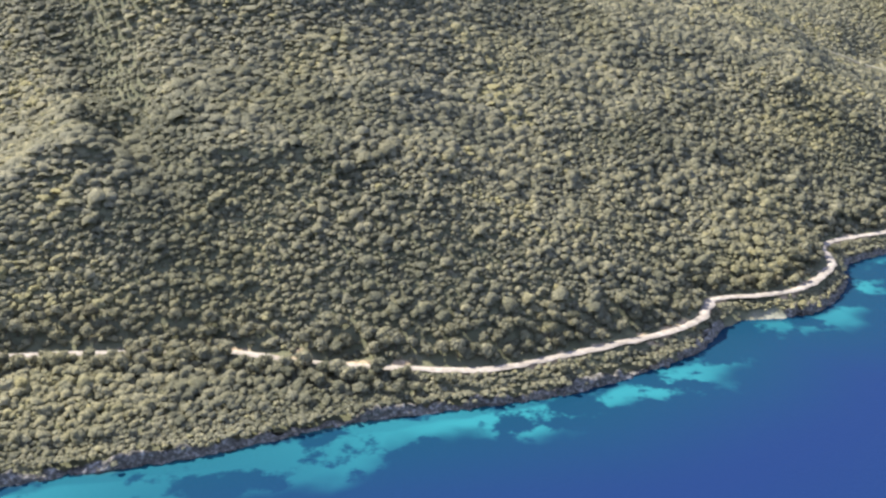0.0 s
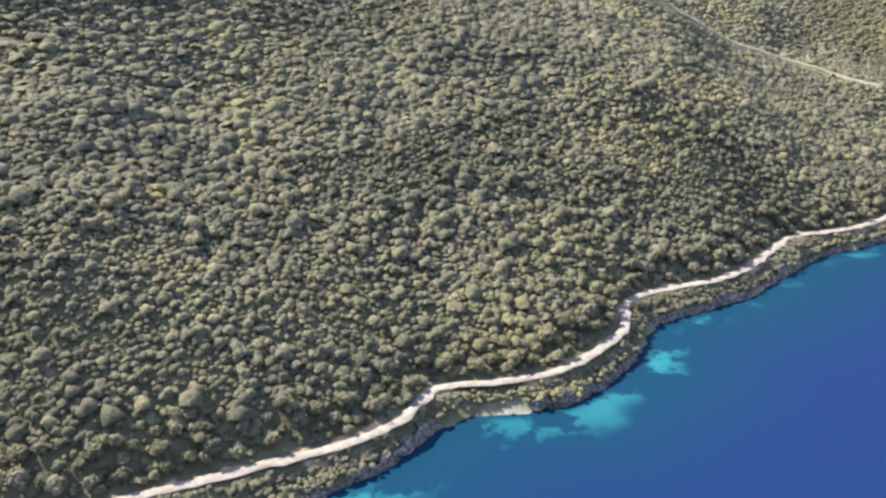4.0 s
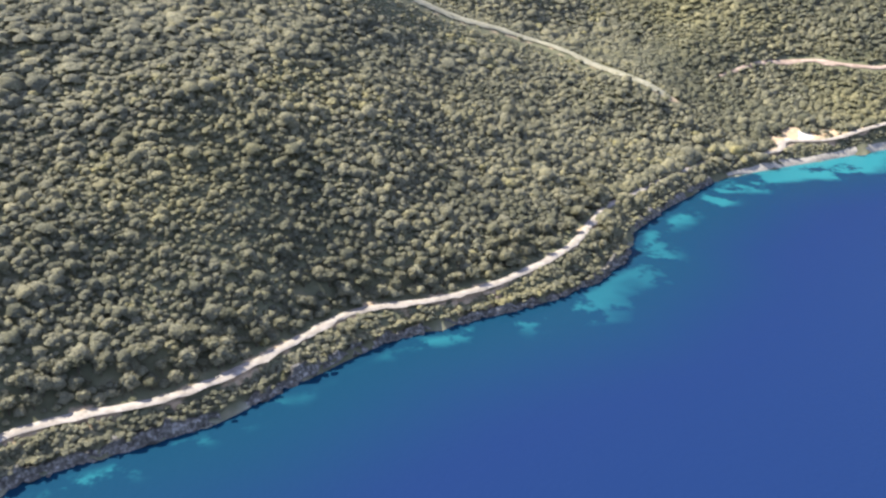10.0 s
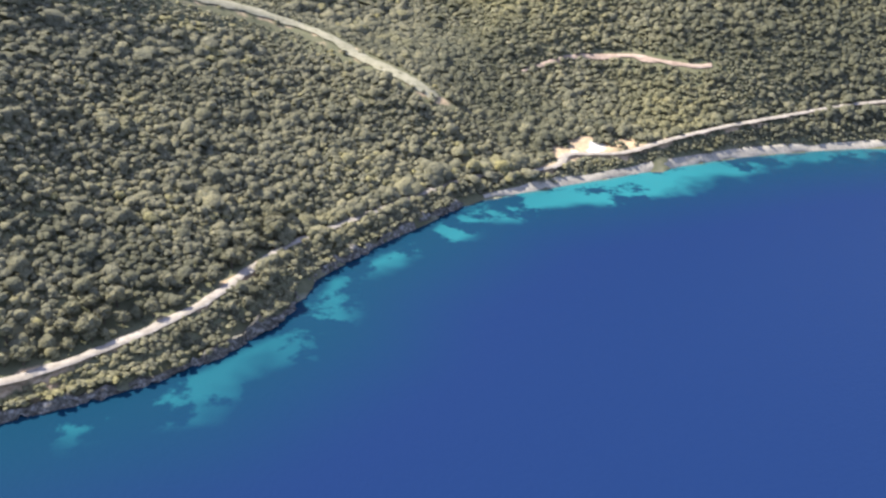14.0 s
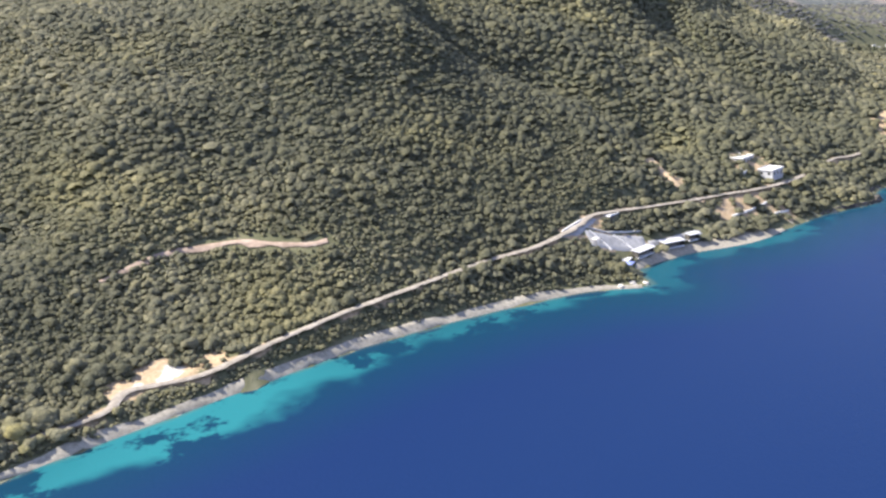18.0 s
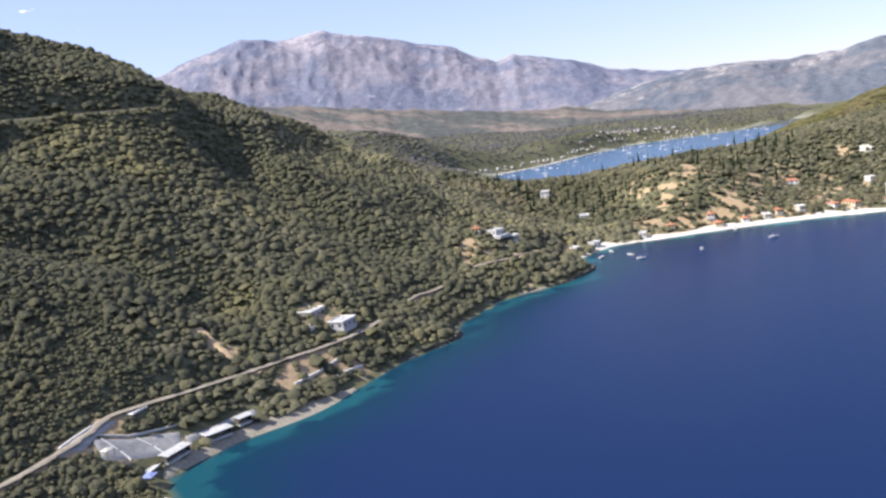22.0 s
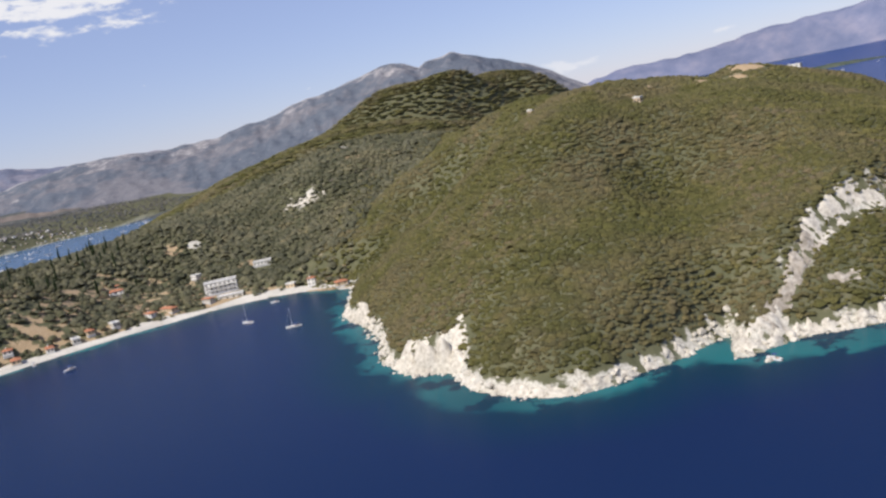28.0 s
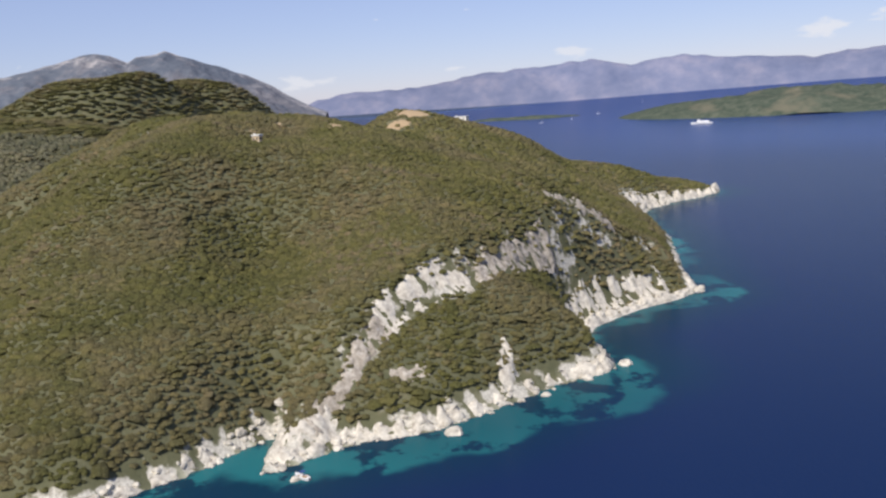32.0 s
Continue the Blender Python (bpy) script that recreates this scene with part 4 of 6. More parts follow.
def beach(name, x0, x1, y0, y1, wide, label, seed, mat=PEBBLE):
    sel = np.where((LINE[:, 0] >= x0) & (LINE[:, 0] <= x1) & (LINE[:, 1] >= y0) & (LINE[:, 1] <= y1))[0]
    L = LINE[sel]
    t = np.gradient(L, axis=0)
    t /= np.maximum(np.linalg.norm(t, axis=1, keepdims=True), 1e-6)
    nrm = np.stack([-t[:, 1], t[:, 0]], 1)
    w = wide * np.clip(0.8 + 0.35 * wave(L, 60, seed), 0.35, 1.4)
    w *= np.clip(np.minimum(np.arange(len(L)), np.arange(len(L))[::-1]) / 10.0, 0.05, 1)
    co = []
    for v, out, z in ((-0.25, 1.6, -0.5), (0.0, 1.3, 0.2), (0.4, 0.3, 0.6), (0.8, 0.0, 1.0), (1.0, 0.0, 0.5)):
        q = L + nrm * (w * v - out)[:, None]
        g = read(ZG, q[:, 0], q[:, 1])
        co.append(np.column_stack([q, np.maximum(z, np.minimum(g + 0.3, z + 2.0)) if v >= 0 else np.full(len(L), z)]))
    k = len(L)
    ids = np.arange(5 * k).reshape(5, k)
    f = np.stack([ids[:-1, :-1].ravel(), ids[:-1, 1:].ravel(), ids[1:, 1:].ravel(), ids[1:, :-1].ravel()], 1)
    tagged(quick(name, np.vstack(co), f, mat), label, "beach", kind="structure")


beach("beach_cove", 375, 608, 505, 575, 2.3, "narrow pale pebble beach below the track", 71, SAND)
beach("beach_pavilion", 618, 715, 583, 612, 8.0, "pale pebble beach beside the terraces", 72, SAND)
beach("beach_bay", 985, 1246, 470, 718, 17.0, "long curved beach of white pebbles", 73)
beach("beach_notch", 882, 905, 658, 672, 2.0, "small pale beach in a notch of the cliffs", 74, SAND)
beach("beach_headland", 1053, 1120, 20, 98, 11.0, "small white beach under the headland cliffs", 75)
beach("beach_cape", 1300, 1470, -96, -38, 9.0, "white beach under the cape", 76)
beach("beach_foot", 950, 982, 330, 350, 7.0, "white pebbles at the foot of the headland", 77)


def blocky(face, size, seed):
    """Broken blocks on a face: a height for the block at each point, and how near it lies to a joint."""
    rng = np.random.default_rng(seed)
    lo, hi = face.min(0) - size, face.max(0) + size
    n = int((hi - lo).prod() / size ** 2) + 4
    core, up = rng.uniform(lo, hi, (n, 2)), rng.uniform(-1, 1, n)
    r2 = np.sqrt(((face[:, None] - core[None]) ** 2).sum(2))
    two = np.argsort(r2, 1)[:, :2]
    gap = np.take_along_axis(r2, two, 1)
    return up[two[:, 0]], np.clip(1 - (gap[:, 1] - gap[:, 0]) / (0.3 * size), 0, 1)


def crag(name, line, half, proud, mat, label, seed, ragged=0.5):
    """A broken outcrop draped over the slope along a line: ribs, clefts and loose blocks, sinking away at its ragged rim."""
    L = rounded(line, 1.15)
    t = np.gradient(L, axis=0)
    t /= np.maximum(np.linalg.norm(t, axis=1, keepdims=True), 1e-6)
    nrm = np.stack([t[:, 1], -t[:, 0]], 1)
    rng = np.random.default_rng(seed)
    k, rows = len(L), int(half * 2 / 0.8)
    along = np.minimum(np.arange(k), np.arange(k)[::-1]) * 1.15
    S = (np.arange(rows) / (rows - 1) * 2 - 1) * half
    face = np.stack(np.meshgrid(np.arange(k) * 1.15, 1.4 * S), 2).reshape(-1, 2)
    large, joint = blocky(face * [1, 0.75], 5.0, seed + 3)
    small, crack = blocky(face, 2.4, seed + 4)
    edge, _ = blocky(face, 7.0, seed + 5)
    large, joint, small, crack, edge = (v.reshape(rows, k) for v in (large, joint, small, crack, edge))
    co = []
    for j, s in enumerate(S):
        q = L + nrm * s + rng.normal(0, 0.22, (k, 2))
        rim = np.minimum(half - abs(s), along) / 2.6 + ragged * (0.75 * edge[j] + 0.3 * small[j]) + 0.2
        up = proud * (0.7 + 0.75 * large[j] + 0.4 * small[j] - 0.7 * joint[j] - 0.25 * crack[j]) + rng.normal(0, 0.06, k)
        up = np.where(rim > 0.5, up, up * np.clip(rim * 2, 0, 1) - 2.2 * np.clip(0.5 - rim, 0, 1))
        gx = (read(ZG, q[:, 0] + 3, q[:, 1]) - read(ZG, q[:, 0] - 3, q[:, 1])) / 6
        gy = (read(ZG, q[:, 0], q[:, 1] + 3) - read(ZG, q[:, 0], q[:, 1] - 3)) / 6
        lean = up / np.sqrt(1 + gx * gx + gy * gy)
        co.append(np.column_stack([q[:, 0] - gx * lean, q[:, 1] - gy * lean, read(ZG, q[:, 0], q[:, 1]) + lean]))
    ids = np.arange(rows * k).reshape(rows, k)
    f = np.stack([ids[:-1, :-1].ravel(), ids[:-1, 1:].ravel(), ids[1:, 1:].ravel(), ids[1:, :-1].ravel()], 1)
    ROCKY.append((L, half))
    tagged(quick(name, np.vstack(co), f, mat, False), label, "cliff", kind="structure")


ROCKY = []
STONE_WORN = surface("weathered limestone", [(0.20, 0.175, 0.14), (0.36, 0.32, 0.27), (0.56, 0.515, 0.455)], 0.45, 0.9, 0.2, 0.9, 0.5, 0.05)
crag("cliff_arch", [(999, 191), (1008, 182), (1017, 172), (1024, 162), (1026, 151)], 5.5, 0.65, STONE, "white limestone scarp arching over the slope", 81, 0.6)
crag("cliff_fissure", [(964, 219), (976, 206), (988, 198), (1000, 189)], 3.6, 0.9, STONE_WORN, "grey fissured limestone running down to the sea", 82, 0.65)
crag("cliff_crag", [(1030, 150), (1042, 140), (1054, 129), (1066, 119), (1086, 103)], 4.5, 0.85, STONE_WORN, "pale weathered crag among the scrub", 83, 0.8)
crag("cliff_upper", [(1106, 100), (1118, 82), (1132, 58)], 3.2, 0.7, STONE_WORN, "grey broken rock above the cove", 84, 1.0)
crag("cliff_cove", [(1070, 100), (1087, 88), (1107, 63), (1129, 30)], 4.5, 1.0, STONE, "white rock wall behind the cove beach", 85)
crag("cliff_spur", [(1004, 147), (997, 143), (989, 150)], 3.5, 0.9, STONE, "small white outcrop running down to the shore", 86, 0.8)
crag("cliff_ledge", [(981, 189), (982, 182), (985, 176)], 2.6, 0.8, STONE_WORN, "small weathered outcrop among the bushes", 92, 0.8)
crag("cliff_point", [(955, 231), (960, 220), (967, 208)], 6.0, 1.3, STONE, "white rock point at the foot of the scarp", 87)
crag("cliff_notch", [(1000, 374), (991, 360), (987, 348), (991, 338)], 6.5, 0.7, STONE, "white collapsed cliff above a small beach", 88)
crag("cliff_rim", [(1130, 447), (1105, 434), (1078, 418), (1060, 408)], 4.5, 1.0, STONE, "white cliff between scrub and sea", 89)
crag("quarry_face", [(1494, 601), (1484, 586), (1479, 573), (1475, 561), (1477, 551)], 6.5, 1.3, STONE, "white quarry scar on the wooded slope", 91, 0.9)
crag("cliff_tip", [(1380, -46), (1425, -58), (1462, -84), (1520, -165)], 8.0, 1.6, STONE, "white limestone cliff over the cape beach", 90, 0.35)


# ---- woods ----
PHI = (1 + 5 ** 0.5) / 2
ICO = np.array([(-1, PHI, 0), (1, PHI, 0), (-1, -PHI, 0), (1, -PHI, 0), (0, -1, PHI), (0, 1, PHI), (0, -1, -PHI), (0, 1, -PHI), (PHI, 0, -1), (PHI, 0, 1), (-PHI, 0, -1), (-PHI, 0, 1)]) / math.sqrt(1 + PHI * PHI)
ICF = np.array([(0, 11, 5), (0, 5, 1), (0, 1, 7), (0, 7, 10), (0, 10, 11), (1, 5, 9), (5, 11, 4), (11, 10, 2), (10, 7, 6), (7, 1, 8), (3, 9, 4), (3, 4, 2), (3, 2, 6), (3, 6, 8), (3, 8, 9), (4, 9, 5), (2, 4, 11), (6, 2, 10), (8, 6, 7), (9, 8, 1)])


def crown_shape(lobes, seed, tall=0.85, twigs=0):
    """A crown about 1 wide, of lumpy lobes and loose sprays, standing on z = 0."""
    rng = np.random.default_rng(seed)
    vs, fs, n = [], [], 0
    for k in range(lobes):
        a, r = k * 2.4 + rng.uniform(0, 1), (0.0 if k == 0 else 0.30 * math.sqrt(rng.uniform(0.3, 1)))
        size = (0.34 if k == 0 else rng.uniform(0.17, 0.27)) * (1.0 if lobes > 1 else 1.45)
        up = tall * (0.55 if k == 0 else rng.uniform(0.28, 0.72))
        v = ICO * size * rng.uniform(0.78, 1.22, (12, 1)) * np.array([1, 1, tall])
        spin = rng.uniform(0, 6.28)
        c, s = math.cos(spin), math.sin(spin)
        v = np.column_stack([v[:, 0] * c - v[:, 1] * s, v[:, 0] * s + v[:, 1] * c, v[:, 2]])
        vs.append(v + [r * math.cos(a), r * math.sin(a), up])
        fs.append(ICF + n)
        n += 12
    for k in range(twigs):
        d = rng.normal(0, 1, 3)
        d[2] = abs(d[2]) * 0.9 - 0.1
        d /= np.linalg.norm(d)
        p = d * np.array([0.47, 0.47, 0.40 * tall]) * rng.uniform(0.85, 1.12) + [0, 0, 0.5 * tall]
        e = rng.normal(0, 1, (3, 3)) * 0.055
        vs.append(p + e)
        fs.append(np.array([[0, 1, 2]]) + n)
        n += 3
    return np.vstack(vs), np.vstack(fs)


def sow(name, x, y, size, tall, shapes, mat, label, category, seed, sink=0.12, smooth=False, lift=0.0):
    """Sets crowns over the ground as one mesh."""
    rng = np.random.default_rng(seed)
    z = read(ZG, x, y) + lift
    P = np.stack([x, y], 1)
    tone = np.clip(0.42 + 0.26 * wave(P, 120, seed) + 0.22 * wave(P, 46, seed + 1) + 0.16 * wave(P, 16, seed + 2) + rng.normal(0, 0.17, len(x)), 0, 1)
    # darker ravine trees; on the second hill this also paints its shade bands
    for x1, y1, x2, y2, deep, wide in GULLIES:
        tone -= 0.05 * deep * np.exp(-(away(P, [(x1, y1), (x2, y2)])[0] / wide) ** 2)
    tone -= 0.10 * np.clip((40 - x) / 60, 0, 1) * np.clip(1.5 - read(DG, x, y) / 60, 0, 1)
    # the second hill's crowns are darkened to paint in cloud shade
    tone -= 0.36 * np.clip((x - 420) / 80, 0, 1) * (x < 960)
    # deeper painted cloud shade on the slope around x 560
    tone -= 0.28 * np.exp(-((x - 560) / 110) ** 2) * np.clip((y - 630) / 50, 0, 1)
    tone = np.clip(tone, 0, 1)
    tones = []
    pick = rng.integers(0, len(shapes), len(x))
    co, fa, n = [], [], 0
    for k, (v, f) in enumerate(shapes):
        i = np.where(pick == k)[0]
        if not len(i):
            continue
        a = rng.uniform(0, 6.28, len(i))
        c, s = np.cos(a)[:, None], np.sin(a)[:, None]
        sz, tl = size[i][:, None], tall[i][:, None]
        p = np.stack([(v[:, 0] * c - v[:, 1] * s) * sz + x[i][:, None], (v[:, 0] * s + v[:, 1] * c) * sz + y[i][:, None], (v[:, 2] - sink) * tl + z[i][:, None]], 2)
        co.append(p.reshape(-1, 3))
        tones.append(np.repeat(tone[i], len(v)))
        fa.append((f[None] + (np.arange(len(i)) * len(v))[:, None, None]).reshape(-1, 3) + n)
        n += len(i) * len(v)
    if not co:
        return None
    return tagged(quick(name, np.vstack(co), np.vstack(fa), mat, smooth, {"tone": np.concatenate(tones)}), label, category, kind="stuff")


def scatter(x0, x1, y0, y1, gap, seed):
    rng = np.random.default_rng(seed)
    gx, gy = np.meshgrid(np.arange(x0, x1, gap), np.arange(y0, y1, gap * 0.87))
    gx = gx + (np.arange(gx.shape[0]) % 2)[:, None] * gap / 2
    return gx.ravel() + rng.uniform(-0.38, 0.38, gx.size) * gap, gy.ravel() + rng.uniform(-0.38, 0.38, gx.size) * gap, rng


FREE = [(x, y, 3.0 if x > 442 else 1.5) for x, y in rounded(CUT, 3.0)]


def wanted(x, y, rng, low=3.2, verge=3.3):
    """Where a tree may stand: on land, off the track, the open ground and the houses."""
    d = read(DG, x, y)
    P = np.stack([x, y], 1)
    shaded = ((x > 306) & (x < 398)) | ((x > -94) & (x < -64)) | ((x > 764) & (x < 796)) | ((x > 836) & (x < 866)) | ((x > 516) & (x < 552))
    verge = np.where(x > 430, 2.9, verge)
    ok = (d > low) & (away(P, TRACK[::2])[0] > np.where(shaded, np.where(x > 745, -1.0, 1.3), verge))
    ok &= rng.uniform(0, 1, len(x)) > 1.15 * openness(x, y) - 0.1
    ok &= (away(P, CREST)[0] > 8.5) | (rng.uniform(0, 1, len(x)) < 0.06)
    ok &= away(P, UPPER)[0] > 5.0
    for a, b, r in FREE:
        ok &= np.hypot(x - a, y - b) > r
    return ok, d


# ---- houses ----
def thing(name, label, category, group=""):
    return tagged(new(name), label, category, group)


def windows(house, wall, w, d, floors, storey, cols, side_cols, lift=0.0):
    """Windows with frame and pane on the two long and the two short walls."""
    for f in range(floors):
        z = lift + f * storey + 0.95
        for face in range(4):
            long = w if face < 2 else d
            n = cols if face < 2 else side_cols
            for i in range(n):
                u = (i + 0.5) / n * long - long / 2
                tall = 1.3
                m = Matrix.Rotation([0, math.pi, math.pi / 2, -math.pi / 2][face], 4, "Z") @ Matrix.Translation((u, -(d if face < 2 else w) / 2, z))
                fr = part("window", box(1.3, 0.12, tall, 0, -0.02), WOOD, house, "dark wooden window frame")
                fr.matrix_basis = m
                pane = part("pane", box(1.08, 0.05, tall - 0.22, 0, -0.075, 0.11), GLASS, fr)
                pane.visible_shadow = False


def villa(x, y, turn, w=13.0, d=9.0, floors=2, roof="flat", wall_mat=None, label="", terrace=True, group="houses by the bay", cols=3, z=None, porch=True):
    """A rendered house on a plinth: walls, roof slab or tiled roof, windows, door, balcony, terrace."""
    wall_mat = wall_mat or PLASTER
    h = thing("house", label, "house", group)
    storey = 3.0
    tall = floors * storey
    base = height(x, y) if z is None else min(z, height(x, y) + 0.8)
    low = min(height(x + a, y + b) for a in (-w / 2, w / 2) for b in (-d / 2, d / 2)) if z is None else base - 1.5
    drop = max(0.6, min(4.0, base - low + 0.6))
    part("plinth", box(w + 0.5, d + 0.5, drop, 0, 0, -drop + 0.02, 0.05), SLAB, h)
    part("wall", box(w, d, tall, 0, 0, 0.02, 0.06), wall_mat, h)
    windows(h, None, w, d, floors, storey, cols, 2)
    part("door", box(1.1, 0.14, 2.1, w * 0.32, -d / 2 - 0.03, 0.05, 0.02), WOOD, h, "dark wooden door")
    if roof == "flat":
        r = part("roof", box(w + 0.7, d + 0.7, 0.3, 0, 0, tall + 0.02, 0.05), SLAB, h, "flat pale concrete roof slab")
        for sx, sy, lx, ly in ((0, -1, w + 0.7, 0.2), (0, 1, w + 0.7, 0.2), (-1, 0, 0.2, d + 0.3), (1, 0, 0.2, d + 0.3)):
            part("parapet", box(lx, ly, 0.55, sx * (w / 2 + 0.25), sy * (d / 2 + 0.25), tall + 0.3, 0.03), PLASTER, r)
        part("chimney", box(0.8, 0.6, 1.3, w * 0.25, d * 0.2, tall + 0.3, 0.03), PLASTER, r)
    else:
        bm = bmesh.new()
        e, rz = 0.5, tall + 0.34 * d / 2
        pts = [(-w / 2 - e, -d / 2 - e, tall - 0.1), (w / 2 + e, -d / 2 - e, tall - 0.1), (w / 2 + e, d / 2 + e, tall - 0.1), (-w / 2 - e, d / 2 + e, tall - 0.1), (-w / 2 + d * 0.35, 0, rz), (w / 2 - d * 0.35, 0, rz)]
        vs = [bm.verts.new(p) for p in pts]
        lo = [bm.verts.new((p[0], p[1], p[2] - 0.18)) for p in pts[:4]]
        for f in ((0, 1, 5, 4), (2, 3, 4, 5), (1, 2, 5), (3, 0, 4)):
            bm.faces.new([vs[i] for i in f])
        for i in range(4):
            bm.faces.new([vs[i], lo[i], lo[(i + 1) % 4], vs[(i + 1) % 4]])
        bm.faces.new(lo)
        r = part("roof", bm, TILE, h, "hipped terracotta tile roof")
        part("chimney", box(0.8, 0.6, 1.6, w * 0.2, d * 0.15, tall + 0.2, 0.03), wall_mat, r)
    if floors > 1 and porch:
        for k in range(1, floors):
            b = part("balcony", box(w * 0.85, 1.8, 0.2, 0, -d / 2 - 0.9, storey * k - 0.1, 0.03), PLASTER, h, "white balcony slab")
            part("railing", box(w * 0.85, 0.08, 0.6, 0, -d / 2 - 1.7, storey * k + 0.1, 0.02), SLAB, b)
        for s in (-1, 0, 1):
            part("column", tube(0.16, 0.16, (s * w * 0.32, -d / 2 - 1.45, 0), (s * w * 0.32, -d / 2 - 1.45, storey - 0.1)), PLASTER, h)
    if terrace:
        part("terrace", box(w + 3, 4.5, drop, 0, -d / 2 - 2.4, -drop + 0.01, 0.05), SLAB, h, "paved terrace in front of the house")
    h.matrix_basis = pose(x, y, base, 0, 0, turn)
    FREE.append((x, y, max(w, d) * 0.56))
    a = radians(turn)
    FREE.append((x + math.sin(a) * d * 0.9, y - math.cos(a) * d * 0.9, max(w, d) * 0.55))
    return h


villa(732, 662, 25, 12, 9, 1, "flat", SLAB, "pale grey villa with a flat roof among olive trees", False, z=23)
villa(739, 646, 25, 12, 8, 1, "flat", SLAB, "pale grey flat-roofed villa half hidden by olive trees", False, z=19)
villa(722, 648, 25, 5, 4, 1, "flat", None, "small white outbuilding half hidden by trees", False, cols=1, z=18, porch=False)
villa(919, 717, 12, 9.5, 6.5, 1, "flat", None, "white house above ochre terraces on the point", z=31)
villa(909, 725, 30, 5.5, 5, 1, "hip", OCHRE, "small ochre house beside a white one", False, cols=2, z=37)
villa(1293, 694, -60, 12, 9, 2, "hip", None, "two-storey house with a reddish roof among cypresses", z=12)
villa(1312, 705, 62, 7, 6, 2, "hip", None, "smaller rendered house behind the red-roofed one", False, z=14, cols=2)
villa(1278, 590, -68, 26, 11, 3, "flat", None, "white three-storey beach hotel with rows of balconies", z=5, cols=7)
villa(1254, 572, -70, 20, 7, 1, "flat", CLOTH, "low beach bar with a pale flat roof", False, z=2.0, cols=4)
villa(1228, 612, 60, 16, 6, 1, "hip", OCHRE, "low beach house with a long terracotta roof", False, z=4, cols=4)
villa(1218, 622, 60, 9, 6, 1, "hip", PLASTER, "small red-roofed house behind the beach", False, z=4, cols=2)
villa(1258, 522, 88, 7, 5, 1, "flat", OCHRE, "small white house behind the beach", False, z=3, cols=2)
villa(1254, 503, 95, 6, 5, 2, "hip", PLASTER, "narrow white house at the end of the beach", False, z=4, cols=2)
villa(1236, 474, 120, 9, 7, 1, "hip", OCHRE, "ochre house where the beach meets the headland", False, z=6, cols=2)
villa(1130, 676, 40, 10, 6, 1, "hip", OCHRE, "ochre beach tavern with a tiled roof", False, z=4, cols=3)
villa(1152, 665, 40, 10, 5, 1, "hip", PLASTER, "white beach tavern with a tiled roof", False, z=4, cols=3)
villa(1168, 655, 45, 9, 5, 1, "flat", CLOTH, "shaded beach bar with a reed roof", False, z=4, cols=3)
villa(1182, 652, 48, 8, 5, 1, "hip", OCHRE, "small ochre house with a tiled roof behind the beach", False, z=6, cols=2)
villa(1196, 640, 50, 9, 5, 1, "flat", CLOTH, "reed-roofed beach bar under the trees", False, z=5, cols=2)
villa(1142, 690, 35, 9, 6, 1, "hip", PLASTER, "pale house with a tiled roof in the dry fields", False, z=8, cols=2)
villa(1176, 690, 45, 8, 6, 1, "hip", OCHRE, "ochre cottage beside a dry clearing", False, z=12, cols=2)
villa(1106, 704, 30, 8, 5, 1, "hip", OCHRE, "small tavern with a tiled roof near the pebbles", False, z=4, cols=2)
villa(1243, 586, 68, 9, 5, 1, "hip", CLOTH, "beach cafe with a tiled roof", False, z=4, cols=3)
villa(1336, 640, 60, 8, 6, 1, "flat", PLASTER, "pale cottage half hidden in the grove", False, z=14, cols=2)
villa(1352, 582, -72, 16, 7, 1, "flat", None, "long white bungalow behind the olive grove", False, z=12, cols=5)
villa(1154, 878, 40, 14, 9, 2, "flat", None, "white house on the wooded neck of land", False, z=24)
villa(1103, 790, 40, 12, 8, 1, "flat", None, "white bungalow in the olive grove", False, z=17)
villa(1074, 709, 30, 9, 5, 1, "flat", PLASTER, "white hut behind the beach", False, z=2.5, cols=2)
villa(1005, 722, 20, 8, 5, 1, "flat", SLAB, "grey shack by the little harbour", False, z=4, cols=2)
villa(1030, 723, 5, 9, 5, 1, "flat", PLASTER, "white shack beside the pebble beach", False, z=3, cols=2)
villa(931, 712, 12, 6, 4, 1, "flat", SLAB, "low stone store beside the terraces", False, z=27, cols=2)
villa(1172, 242, 60, 4.5, 3.5, 1, "flat", OCHRE, "small pale house on the headland crest", False, cols=2)
villa(1262, 314, 60, 4, 3, 1, "flat", OCHRE, "pale hut on the headland crest", False, cols=2)
villa(1405, 376, 60, 5, 4, 1, "flat", PLASTER, "white house among scrub on the hilltop", False, cols=2)
villa(1512, 78, 60, 14, 7, 1, "flat", PLASTER, "white house on the bulldozed hilltop", False, cols=3)


